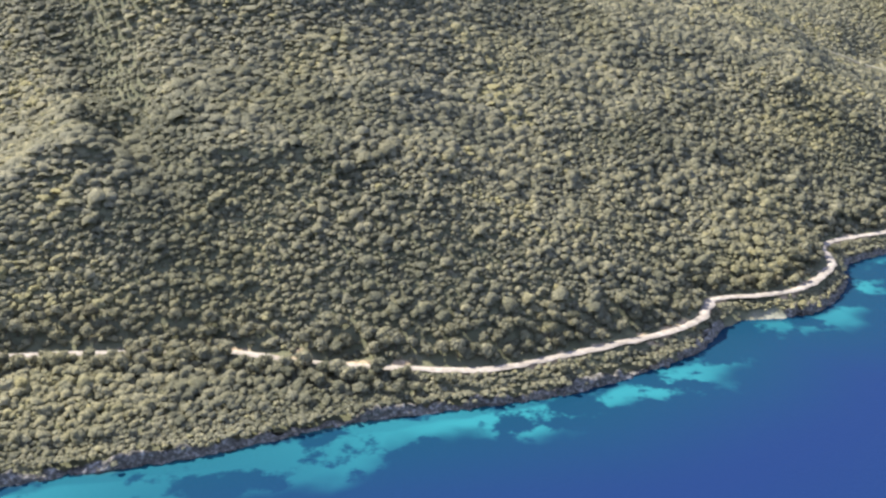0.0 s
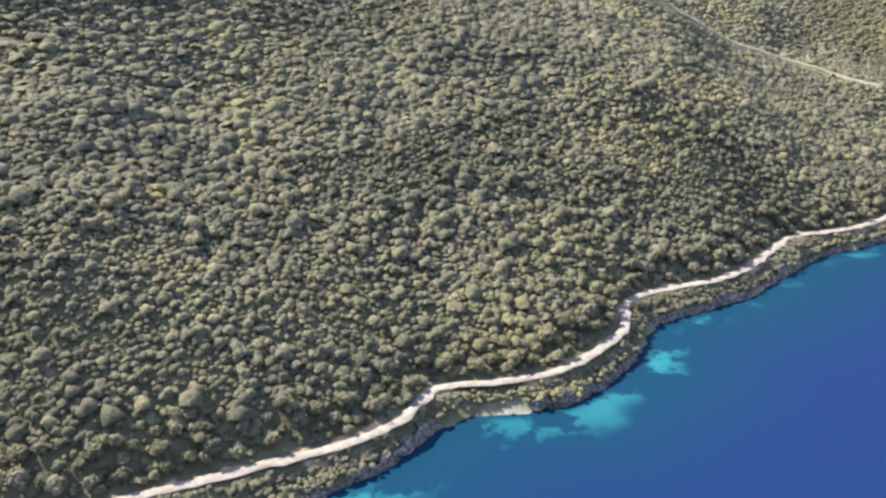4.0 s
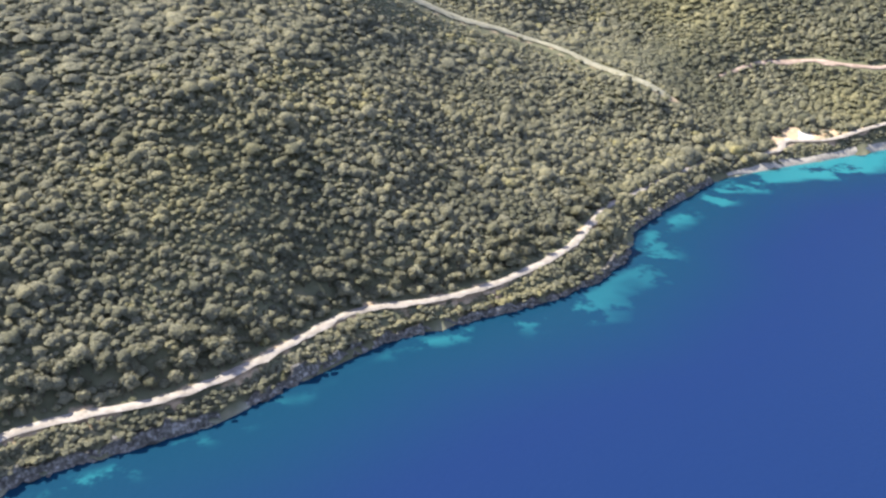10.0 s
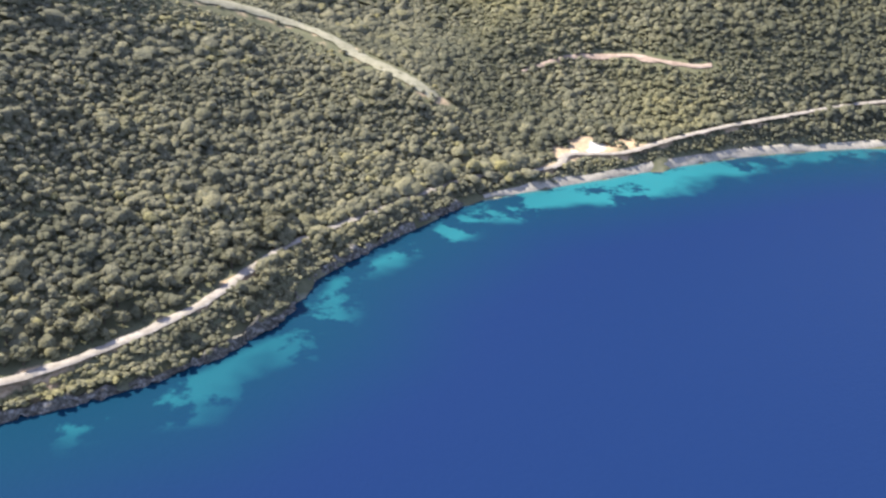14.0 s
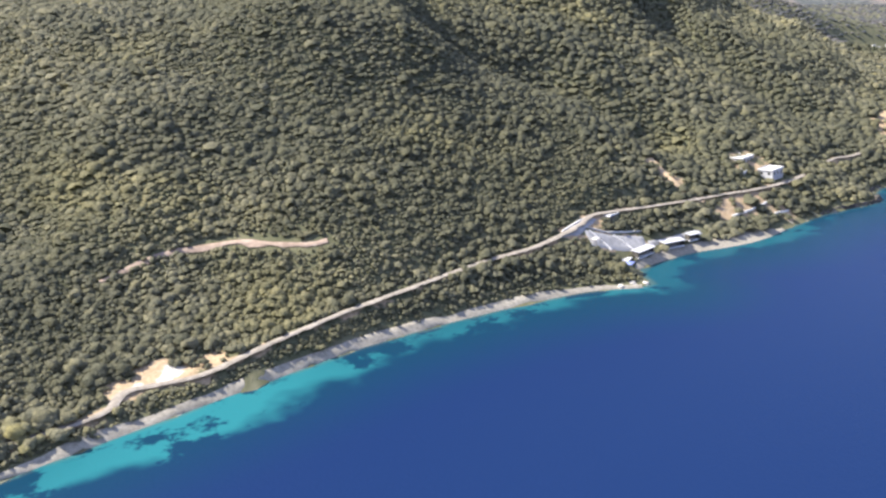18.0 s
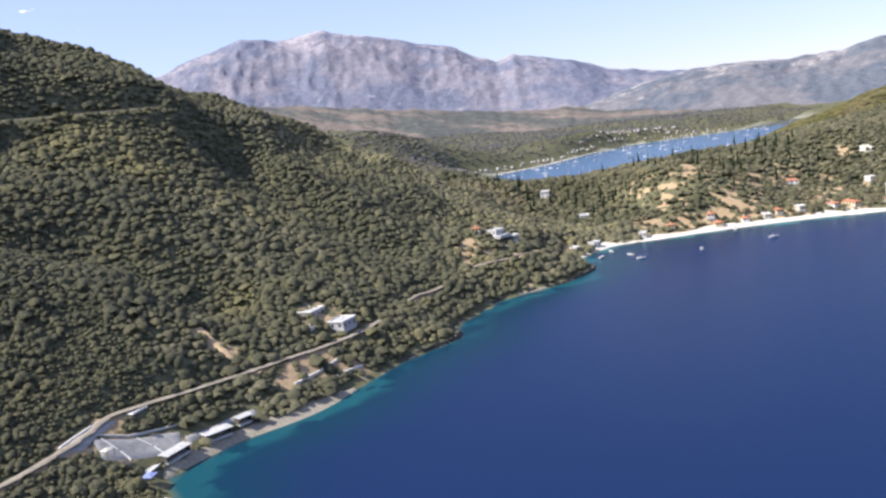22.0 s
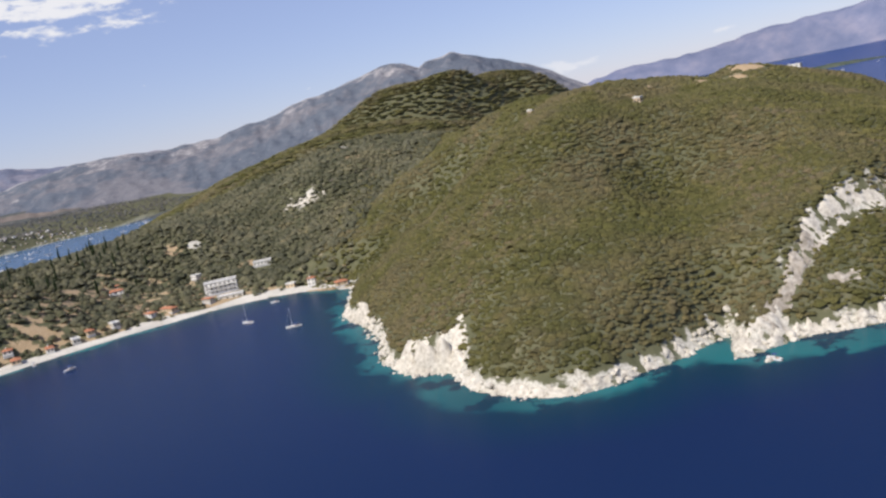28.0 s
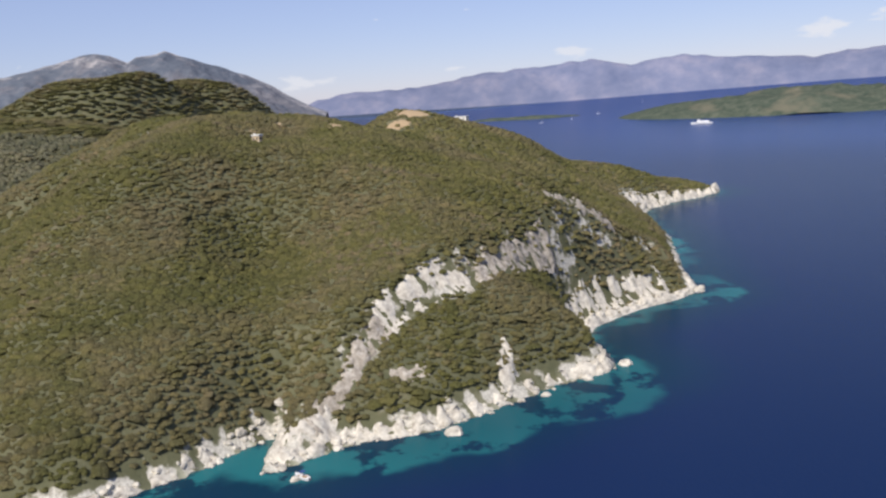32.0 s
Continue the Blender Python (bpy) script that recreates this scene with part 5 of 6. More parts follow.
# ---- the terraced pavilion site by the shore ----
def wall_run(name, pts, tall, thick, mat, label, category="wall", group=""):
    """A low masonry wall along points x, y, z, capped with slabs."""
    w = thing(name, label, category, group)
    pts = [(px, py, height(px, py) + 0.1) for px, py, pz in pts]
    for (x1, y1, z1), (x2, y2, z2) in zip(pts[:-1], pts[1:]):
        ln = math.hypot(x2 - x1, y2 - y1)
        m = Matrix.Translation(((x1 + x2) / 2, (y1 + y2) / 2, (z1 + z2) / 2)) @ Matrix.Rotation(math.atan2(y2 - y1, x2 - x1), 4, "Z") @ Matrix.Rotation(-math.atan2(z2 - z1, ln), 4, "Y")
        body = part("masonry", box(ln + 0.1, thick, tall + 1.2, 0, 0, -1.2, 0.04), mat, w)
        body.matrix_basis = m
        part("coping", box(ln + 0.15, thick + 0.2, 0.15, 0, 0, tall + 0.005, 0.03), PLASTER, body, "pale coping slab")
    return w


def terrace(x, y, z, w, d, turn, tilt, label, mat=SLAB, thick=1.6, steps_n=0):
    t = thing("terrace", label, "terrace", "shore terraces")
    part("slab", box(w, d, 0.35, 0, 0, -0.35, 0.06), mat, t)
    part("retaining_wall", box(w - 0.3, d - 0.3, thick, 0, 0, -0.35 - thick, 0.04), STONE_GREY, t)
    part("kerb", box(w, 0.3, 0.35, 0, -d / 2 + 0.15, 0.005, 0.04), PLASTER, t, "white kerb")
    for k in range(steps_n):
        part("step", box(2.4, 0.35, 0.18, w * 0.3, -d / 2 - 0.18 - 0.35 * k, -0.19 - 0.18 * k, 0.02), PLASTER, t)
    t.matrix_basis = pose(x, y, z, tilt, 0, turn)
    FREE.append((x, y, max(w, d) * 0.55))
    return t


def court(name, corners, mat, label, seed):
    """Paving that follows the slope between four corners, with slightly ragged edges and a skirt into the ground."""
    rng2 = np.random.default_rng(seed)
    c = np.array(corners, float)
    nu = max(4, int(np.linalg.norm(c[1] - c[0]) / 1.5))
    nv = max(3, int(np.linalg.norm(c[3] - c[0]) / 1.5))
    co = []
    for j in range(nv + 1):
        for i in range(nu + 1):
            u, v = i / nu, j / nv
            p = (c[0] * (1 - u) + c[1] * u) * (1 - v) + (c[3] * (1 - u) + c[2] * u) * v
            rim = i in (0, nu) or j in (0, nv)
            p = p + rng2.normal(0, 0.25 if rim else 0.0, 2)
            co.append((p[0], p[1], height(p[0], p[1]) + (-0.5 if rim else 0.45)))
            FREE.append((p[0], p[1], 2.0)) if (i + j) % 2 == 0 else None
    ids = np.arange((nu + 1) * (nv + 1)).reshape(nv + 1, nu + 1)
    q = np.stack([ids[:-1, :-1].ravel(), ids[:-1, 1:].ravel(), ids[1:, 1:].ravel(), ids[1:, :-1].ravel()], 1)
    tagged(quick(name, np.array(co), q, mat), label, "pavement", kind="structure")


PAVED = surface("grey paving", [(0.252, 0.248, 0.244), (0.318, 0.315, 0.311), (0.385, 0.377, 0.37)], 0.5, 0.9, 0.2, 0.15, 0.05, 0.15)
court("pavement_court", [(602, 594), (633, 595.5), (635, 605.5), (603, 605)], PAVED, "sloping grey paved court by the shore", 21)
court("pavement_pull_in", [(584, 596), (600, 600), (616, 613), (610, 615)], PAVED, "wide pale pull-in beside the coast track", 22)
court("pavement_walk", [(634, 599), (668, 605), (667, 609), (634, 603)], PAVED, "paved walk above the beach", 23)
wall_run("court_wall", [(604, 606, 0), (616, 605.5, 0), (628, 606.5, 0), (640, 608, 0)], 0.35, 0.35, SLAB, "pale wall along the upper edge of the court", group="court walls")
wall_run("court_wall", [(606, 604.5, 0), (610, 599, 0), (612, 594.5, 0)], 0.35, 0.35, PLASTER, "white kerb wall dividing the sloping court", group="court walls")
wall_run("court_wall", [(618, 604.5, 0), (622, 600, 0), (624, 596, 0)], 0.35, 0.35, PLASTER, "white kerb wall dividing the sloping court", group="court walls")
wall_run("court_wall", [(592, 602, 0), (599, 606.5, 0), (606, 611, 0)], 0.5, 0.35, PLASTER, "white wall beside the pull-in", group="court walls")
terrace(624, 616, height(624, 616) + 0.5, 8, 4.5, 28, 0, "flat white slab beside the track", PLASTER, 1.6)


def shelter(x, y, w, d, turn, label, roof_mat=SLAB):
    """A low building open to the sea: back and side walls, posts, a counter and a sloping flat roof."""
    h = thing("shelter", label, "shelter", "shore shelters")
    # dark stone puts the shade under the roof into the wall colour
    wall = STONE_GREY
    part("floor", box(w, d, 0.9, 0, 0, -0.75, 0.04), SLAB, h, "concrete floor slab")
    part("back_wall", box(w, 0.3, 2.5, 0, d / 2 - 0.15, 0.16, 0.03), wall, h)
    for k in (-1, 1):
        part("side_wall", box(0.3, d - 0.7, 2.45, k * (w / 2 - 0.15), -0.05, 0.16, 0.03), wall, h)
    n = max(3, int(w / 2.6))
    for k in range(n):
        part("post", box(0.18, 0.18, 2.3, -w / 2 + 0.3 + (w - 0.6) * k / (n - 1), -d / 2 + 0.2, 0.16, 0.02), WOOD, h, "dark timber post")
    part("counter", box(w * 0.55, 0.6, 1.05, 0, 0.2, 0.16, 0.03), WOOD, h, "dark bar counter")
    r = part("roof", box(w + 0.8, d + 0.9, 0.22, 0, 0, 0, 0.04), roof_mat, h, "pale sloping roof slab")
    r.matrix_basis = pose(0, 0, 2.6, 4, 0, 0)
    part("fascia", box(w + 0.8, 0.1, 0.3, 0, -d / 2 - 0.5, -0.05, 0.02), PLASTER, r)
    h.matrix_basis = pose(x, y, height(x, y) + 0.6, 0, 0, turn)
    FREE.append((x, y, max(w, d) * 0.5))


shelter(646, 599.5, 11, 4.0, 4, "low beach bar with a pale sloping roof")
shelter(627, 593.5, 12, 3.6, 24, "boat store with a pale sloping roof above the rocks")
shelter(659, 602.5, 6, 3.2, 8, "small pale-roofed shelter over the beach")
terrace(616, 590, height(616, 590) + 0.5, 7, 4, 40, 0, "lower landing beside the rocks", SLAB, 2.0)


def pavilion(x, y, z, w, d, turn, cloth, label):
    p = thing("pavilion", label, "pavilion", "shore terraces")
    for a in (-1, 1):
        for b in (-1, 1):
            part("post", tube(0.09, 0.09, (a * (w / 2 - 0.2), b * (d / 2 - 0.2), 0), (a * (w / 2 - 0.2), b * (d / 2 - 0.2), 2.5)), WOOD, p)
    bm = bmesh.new()
    vs = [bm.verts.new(q) for q in ((-w / 2, -d / 2, 2.5), (w / 2, -d / 2, 2.5), (w / 2, d / 2, 2.5), (-w / 2, d / 2, 2.5), (0, 0, 3.2))]
    for i in range(4):
        bm.faces.new((vs[i], vs[(i + 1) % 4], vs[4]))
    bm.faces.new(vs[:4])
    part("canopy", bm, cloth, p, "stretched cloth canopy")
    p.matrix_basis = pose(x, y, z, 0, 0, turn)
    FREE.append((x, y, 5))


pavilion(612, 581, height(612, 581) + 0.1, 5, 4, 40, surface("blue tarpaulin", [(0.16, 0.20, 0.42), (0.24, 0.29, 0.52)], 2.0), "blue tarpaulin shelter above the rocks")
pavilion(605, 596, height(605, 596) + 0.5, 4, 3, 30, CLOTH, "pale cloth shelter on the ramp")
wall_run("garden_wall", [(690, 614, 0), (706, 619, 0), (721, 625, 0)], 0.6, 0.4, PLASTER, "pale wall along the upper edge of dry terraces", group="field walls")
wall_run("garden_wall", [(706, 613, 0), (718, 617, 0), (729, 620, 0)], 0.6, 0.4, PLASTER, "pale wall between dry ochre plots", group="field walls")
wall_run("garden_wall", [(912, 707, 27), (922, 703, 26), (934, 701, 24)], 0.7, 0.4, PLASTER, "white wall round a house on the point", group="field walls")
FREE.extend([(703, 618, 5), (716, 621, 5), (690, 617, 4)])


# ---- vehicles and boats ----
def van(x, y, z, turn):
    v = thing("van", "white van parked on the dirt track", "van")
    bm = box(4.9, 1.9, 1.55, 0, 0, 0.45, 0.18)
    for q in bm.verts:
        if q.co.x > 1.5 and q.co.z > 1.3:
            q.co.x -= 0.7
    part("body", bm, WHITE, v)
    part("windscreen", box(0.08, 1.5, 0.6, 1.98, 0, 1.2, 0.02), GLASS, v)
    for s in (-1, 1):
        part("side_window", box(1.2, 0.06, 0.5, 0.9, s * 0.94, 1.25, 0.01), GLASS, v)
        for a in (-1.5, 1.5):
            w = part("wheel", tube(0.34, 0.34, (a, s * 0.78, 0.34), (a, s * 0.96, 0.34), 14), BARK, v, "black rubber tyre")
            part("rim", tube(0.18, 0.18, (a, s * 0.965, 0.34), (a, s * 0.985, 0.34), 10), METAL, w)
    v.matrix_basis = pose(x, y, z, 0, 0, turn)


van(-133, 233.5, 6.4, -2)


def hull(long, wide, high, sheer=0.25):
    bm = bmesh.new()
    rings = []
    n = 12
    for i in range(n):
        u = i / (n - 1)
        half = wide / 2 * (math.sin(min(1, u * 1.7 + 0.32) * math.pi / 2) if u < 0.45 else math.cos((u - 0.45) / 0.55 * math.pi / 2) ** 0.7) + 0.02
        x = -long / 2 + u * long
        z = high + sheer * (u - 0.35) ** 2 * 2
        rings.append([bm.verts.new((x, s * half * k, zz)) for s, k, zz in ((-1, 1, z), (-1, 0.8, 0.1), (-1, 0.2, -0.35), (1, 0.2, -0.35), (1, 0.8, 0.1), (1, 1, z))])
    for a, b in zip(rings[:-1], rings[1:]):
        for k in range(5):
            bm.faces.new((a[k], b[k], b[k + 1], a[k + 1]))
        bm.faces.new((a[5], b[5], b[0], a[0]))
    bm.faces.new(rings[0][::-1])
    bm.faces.new(rings[-1])
    return bm


def sailboat(x, y, turn, long=12.0, label="white sailing yacht at anchor", group="moored yachts"):
    s = thing("sailboat", label, "sailboat", group)
    part("hull", hull(long, long * 0.31, long * 0.095), WHITE, s, "", False)
    part("deck", box(long * 0.6, long * 0.18, 0.06, -long * 0.05, 0, long * 0.095 + 0.02, 0.02), TEAK, s, "pale teak deck")
    c = part("cabin", box(long * 0.32, long * 0.16, 0.5, long * 0.02, 0, long * 0.095 + 0.05, 0.12), WHITE, s)
    part("hatch", box(long * 0.08, long * 0.09, 0.06, long * 0.06, 0, long * 0.095 + 0.56, 0.01), GLASS, c)
    m = part("mast", tube(0.11, 0.07, (long * 0.08, 0, long * 0.09), (long * 0.08, 0, long * 1.25), 8), METAL, s)
    part("spreader", tube(0.04, 0.04, (long * 0.08, -long * 0.09, long * 0.75), (long * 0.08, long * 0.09, long * 0.75), 6), METAL, m)
    b = part("boom", tube(0.07, 0.07, (long * 0.08, 0, long * 0.22), (-long * 0.32, 0, long * 0.22), 6), METAL, s)
    part("furled_sail", tube(0.2, 0.14, (long * 0.06, 0, long * 0.235), (-long * 0.31, 0, long * 0.235), 8), CANVAS, b, "blue sail cover")
    part("spray_hood", box(long * 0.1, long * 0.17, 0.55, -long * 0.16, 0, long * 0.095 + 0.1, 0.15), CANVAS, s, "blue spray hood")
    part("forestay", tube(0.03, 0.03, (long * 0.48, 0, long * 0.12), (long * 0.08, 0, long * 1.22), 5), METAL, s)
    s.matrix_basis = pose(x, y, 0.05, 0, 0, turn)
    return s


def motorboat(x, y, turn, long=6.5, label="small white motorboat at anchor", group="small boats"):
    s = thing("motorboat", label, "motorboat", group)
    part("hull", hull(long, long * 0.36, long * 0.12), WHITE, s)
    part("deck", box(long * 0.6, long * 0.22, 0.05, -long * 0.05, 0, long * 0.12 + 0.01, 0.02), TEAK, s)
    c = part("console", box(long * 0.16, long * 0.14, 0.7, 0, 0, long * 0.12 + 0.04, 0.08), WHITE, s)
    part("screen", box(0.05, long * 0.13, 0.35, long * 0.07, 0, long * 0.12 + 0.72, 0.01), GLASS, c)
    part("outboard", box(0.4, 0.35, 0.9, -long / 2 - 0.1, 0, 0.25, 0.08), BARK, s, "dark outboard motor")
    part("bimini", box(long * 0.25, long * 0.26, 0.06, -long * 0.05, 0, long * 0.12 + 1.75, 0.02), CANVAS, s, "blue sun canopy")
    for a in (-1, 1):
        part("stanchion", tube(0.03, 0.03, (a * long * 0.1 - long * 0.05, 0.5, long * 0.12), (a * long * 0.1 - long * 0.05, 0.5, long * 0.12 + 1.78), 5), METAL, s)
    s.matrix_basis = pose(x, y, 0.03, 0, 0, turn)
    return s


yacht = sailboat(1154, 516, 70, 10.0)
small = motorboat(1093, 611, 160, 8.5)
copy_thing(yacht, pose(1120, 471, 0.05, 0, 0, 100))
for x, y, a in ((1042, 638, 30), (1012, 677, 80), (1002, 661, 140), (998, 692, 10), (1215, 520, 95), (1186, 454, 20), (1123, 658, 50), (1020, 700, 60), (941, 220, 40)):
    copy_thing(small, pose(x, y, 0.03, 0, 0, a) @ Matrix.Scale(0.8, 4))
rng = random.Random(5)
bayrng = np.random.default_rng(8)
spots = np.column_stack([bayrng.uniform(1430, 2750, 900), bayrng.uniform(1060, 1570, 900)])
spots = spots[inside(spots, BAY) & (away(spots, BAY, True)[0] > 12)]
shoreline = away(spots, BAY[-6:])[0]
spots = spots[(bayrng.uniform(0, 1, len(spots)) < np.exp(-shoreline / 110) + 0.08)][:90]
for x, y in spots:
    tagged(copy_thing(yacht, pose(x, y, 0.05, 0, 0, rng.uniform(0, 360)) @ Matrix.Scale(rng.uniform(0.9, 1.35), 4)), "white yacht moored in the inner bay", group="yachts in the inner bay")


def ferry(x, y, z, turn):
    f = thing("ferry", "white car ferry passing the island", "ferry")
    part("hull", hull(60, 13, 4.5, 1.0), WHITE, f)
    d = part("superstructure", box(34, 10, 4.5, -4, 0, 4.6, 0.6), WHITE, f)
    for k in range(10):
        part("window", box(1.8, 0.1, 1.2, -17 + 3 * k, -5.05, 6.2, 0.02), GLASS, d)
    part("bridge", box(9, 9, 3.2, 8, 0, 9.1, 0.4), WHITE, f)
    part("funnel", tube(1.6, 1.2, (-14, 0, 9), (-14.6, 0, 14), 12), CANVAS, f, "dark blue funnel")
    part("mast", tube(0.25, 0.12, (8, 0, 12), (8, 0, 19), 6), METAL, f)
    f.matrix_basis = pose(x, y, z, 0, 0, turn) @ Matrix.Scale(1.0, 4)


fx, fy = bearing_place(-24.0, 2650)
ferry(fx, fy, float(far_level(fx, fy)) + 0.3, 60)
for az, r in ((-17.6, 3500), (-15.9, 3300), (-20.4, 3900), (-9.2, 3400), (-13.9, 3200), (-26.8, 3900)):
    x, y = bearing_place(az, r)
    tagged(copy_thing(yacht, pose(x, y, float(far_level(x, y)) + 0.1, 0, 0, rng.uniform(0, 360)) @ Matrix.Scale(1.3, 4)), "distant white sailing yacht out in the strait", group="yachts in the strait")


# ---- the village on the inner bay ----
def cottage(w, d, tall, wall_mat, label):
    h = thing("house", label, "house", "village houses on the inner bay")
    part("wall", box(w, d, tall, 0, 0, -1.0, 0.05), wall_mat, h)
    bm = bmesh.new()
    z, e = tall - 1.0, 0.4
    pts = [(-w / 2 - e, -d / 2 - e, z), (w / 2 + e, -d / 2 - e, z), (w / 2 + e, d / 2 + e, z), (-w / 2 - e, d / 2 + e, z), (-w / 2 + 1.5, 0, z + d * 0.2), (w / 2 - 1.5, 0, z + d * 0.2)]
    vs = [bm.verts.new(p) for p in pts]
    for f in ((0, 1, 5, 4), (2, 3, 4, 5), (1, 2, 5), (3, 0, 4), (3, 2, 1, 0)):
        bm.faces.new([vs[i] for i in f])
    part("roof", bm, TILE if tall > 8 else SLAB, h)
    for k in (-1, 1):
        part("window", box(1.2, 0.12, 1.4, k * w * 0.26, -d / 2 - 0.02, tall * 0.35, 0.02), GLASS, h)
    return h


kinds = [cottage(11, 8, 7, PLASTER, "white village house with a tiled roof"), cottage(15, 9, 5, OCHRE, "ochre village house with a pale roof"), cottage(9, 7, 8.5, PLASTER, "tall white village house")]
VILLAGE_SHORE = [BAY[-1], BAY[-2], BAY[-3], BAY[-4], BAY[-5], BAY[-6]]
k = 0
for px, py in rounded(VILLAGE_SHORE, 13.0):
    for row in range(1 if px < 2080 else (2 if px < 2230 or px > 2560 else 5)):
        x, y = px + rng.uniform(-6, 6) - 5, py + 10 + row * rng.uniform(13, 24) + rng.uniform(0, 9)
        m = pose(x, y, max(1.0, height(x, y)) + 0.3, 0, 0, rng.uniform(-35, 35)) @ Matrix.Scale(rng.uniform(0.45, 0.8), 4)
        if k < 3:
            kinds[k].matrix_basis = m
        elif rng.random() < 0.78:
            copy_thing(kinds[k % 3], m)
        k += 1
beach_far = rounded(VILLAGE_SHORE[:5], 15.0)
ribbon("quay", np.column_stack([beach_far, np.full(len(beach_far), 0.6)]), 6.0, 0.4, PEBBLE, "pale quay of the village on the inner bay", 1.0, 17)


# ---- trees as things ----
def tree_kind(seed, lobes, twigs, tall, mat, label, group, trunk=0.9):
    t = thing("tree", label, "tree", group)
    v, f = crown_shape(lobes, seed, tall, twigs)
    me = bpy.data.meshes.new("crown")
    me.from_pydata([tuple(p) for p in v * [1, 1, 1] + [0, 0, 0.22]], [], [tuple(map(int, q)) for q in f])
    me.materials.append(mat)
    me.attributes.new("tone", "FLOAT", "POINT").data.foreach_set("value", np.full(len(v), 0.2 + 0.6 * (seed * 0.37 % 1), np.float32))
    new("crown", me).parent = t
    rr = random.Random(seed)
    bm = tube(0.045, 0.028, (0, 0, -0.15), (0.02, 0.01, 0.45), 7)
    for k in range(4):
        a = k * 1.6 + rr.uniform(0, 1)
        tube(0.022, 0.008, (0.02, 0.01, 0.3 + 0.04 * k), (0.14 * math.cos(a), 0.14 * math.sin(a), 0.5 + rr.uniform(0, 0.08)), 5, bm)
    part("trunk", bm, BARK, t, "grey-brown branching trunk")
    return t


GROUPS = "trees along the coast track"
nearest = [tree_kind(100 + k, 13, 70, 0.8 + 0.1 * (k % 3), LEAF_GREY if k % 4 else LEAF_OLIVE, ("grey-green maquis tree beside the coast track", "rounded evergreen oak beside the coast track", "bushy mastic tree on the bank above the sea", "pale olive tree on the bank above the sea")[k % 4], GROUPS) for k in range(8)]
tx, ty, trng = scatter(-150, 440, 170, 545, 4.6, 200)
tt = away(np.stack([tx, ty], 1), TRACK[::2])[0]
td = read(DG, tx, ty)
arch = ((tx > 306) & (tx < 398)) | ((tx > -94) & (tx < -64))
keep = (td > 2.5) & (tt > np.where(arch, 1.5, 3.7)) & (tt < 11.5) & (trng.uniform(0, 1, len(tx)) < 0.9)
for a, b, r in FREE:
    keep &= np.hypot(tx - a, ty - b) > r
tx, ty = tx[keep], ty[keep]
order = np.argsort(tx)
tx, ty = tx[order][:300], ty[order][:300]
for i, (x, y) in enumerate(zip(tx, ty)):
    s = trng.uniform(3.0, 5.4) * (1.35 if 306 < x < 398 else 1.0) * (0.75 if read(DG, x, y)[0] < 8 else 1.0)
    m = pose(x, y, height(x, y) - 0.1, 0, 0, trng.uniform(0, 360)) @ Matrix.Scale(s, 4)
    if i < len(tx) - 8:
        copy_thing(nearest[i % 8], m)
    else:
        nearest[i - len(tx) + 8].matrix_basis = m
FIXED = np.stack([tx, ty], 1)


def cypress(seed):
    t = thing("cypress", "dark slender cypress on the neck of land", "tree", "cypresses on the neck of land")
    rng2 = np.random.default_rng(seed)
    vs, fs, n = [], [], 0
    for k in range(9):
        u = k / 8
        r = 0.62 * math.sin(min(1, u * 2.2 + 0.35) * math.pi / 2) * (1 - u) ** 0.6 + 0.08
        v = ICO * np.array([r, r, 0.75]) * rng2.uniform(0.75, 1.25, (12, 1))
        vs.append(v + [rng2.normal(0, 0.06), rng2.normal(0, 0.06), 0.9 + u * 5.4])
        fs.append(ICF + n)
        n += 12
    me = bpy.data.meshes.new("crown")
    me.from_pydata([tuple(p) for p in np.vstack(vs)], [], [tuple(map(int, q)) for q in np.vstack(fs)])
    me.materials.append(LEAF_DARK)
    me.attributes.new("tone", "FLOAT", "POINT").data.foreach_set("value", np.full(len(me.vertices), 0.3, np.float32))
    new("crown", me).parent = t
    part("trunk", tube(0.16, 0.08, (0, 0, -0.4), (0, 0, 2.0), 6), BARK, t)
    return t


cyp = [cypress(k) for k in (1, 2, 3)]
cx, cy, crng = scatter(1060, 1420, 690, 1000, 17, 77)
ridge = away(np.stack([cx, cy], 1), [(1110, 900), (1180, 800), (1230, 760), (1320, 740), (1400, 760)])[0]
ok, _ = wanted(cx, cy, crng, 20)
keep = ok & (crng.uniform(0, 1, len(cx)) < np.exp(-ridge / 26))
spots = list(zip(cx[keep], cy[keep]))[:90]
for i, (x, y) in enumerate(spots):
    m = pose(x, y, height(x, y) - 0.2, 0, 0, i * 40) @ Matrix.Scale(crng.uniform(1.4, 2.4), 4)
    if i < len(spots) - 3:
        copy_thing(cyp[i % 3], m)
    else:
        cyp[i - len(spots) + 3].matrix_basis = m


# ---- boulders on the headland shore ----
def boulder(seed):
    rr = random.Random(seed)
    bm = bmesh.new()
    bmesh.ops.create_icosphere(bm, subdivisions=2, radius=1.0)
    for v in bm.verts:
        q = v.co * 1.3 + Vector((seed * 3.1, 0, 0))
        k = 1 + 0.45 * noise.noise(q) + 0.2 * noise.noise(q * 2.7)
        v.co = Vector((v.co.x * 1.15, v.co.y * 0.9, v.co.z * 0.7)) * k
    ob = part("boulder", bm, STONE, None)
    return tagged(ob, "sharp white limestone boulder at the waterline", "boulder", "boulders on the headland shore")


rocks = [boulder(k) for k in range(6)]
rrng = np.random.default_rng(91)
hs = np.where((LINE[:, 0] > 925) & (LINE[:, 0] < 1135) & (LINE[:, 1] > 5) & (LINE[:, 1] < 445))[0]
n_rock = 0
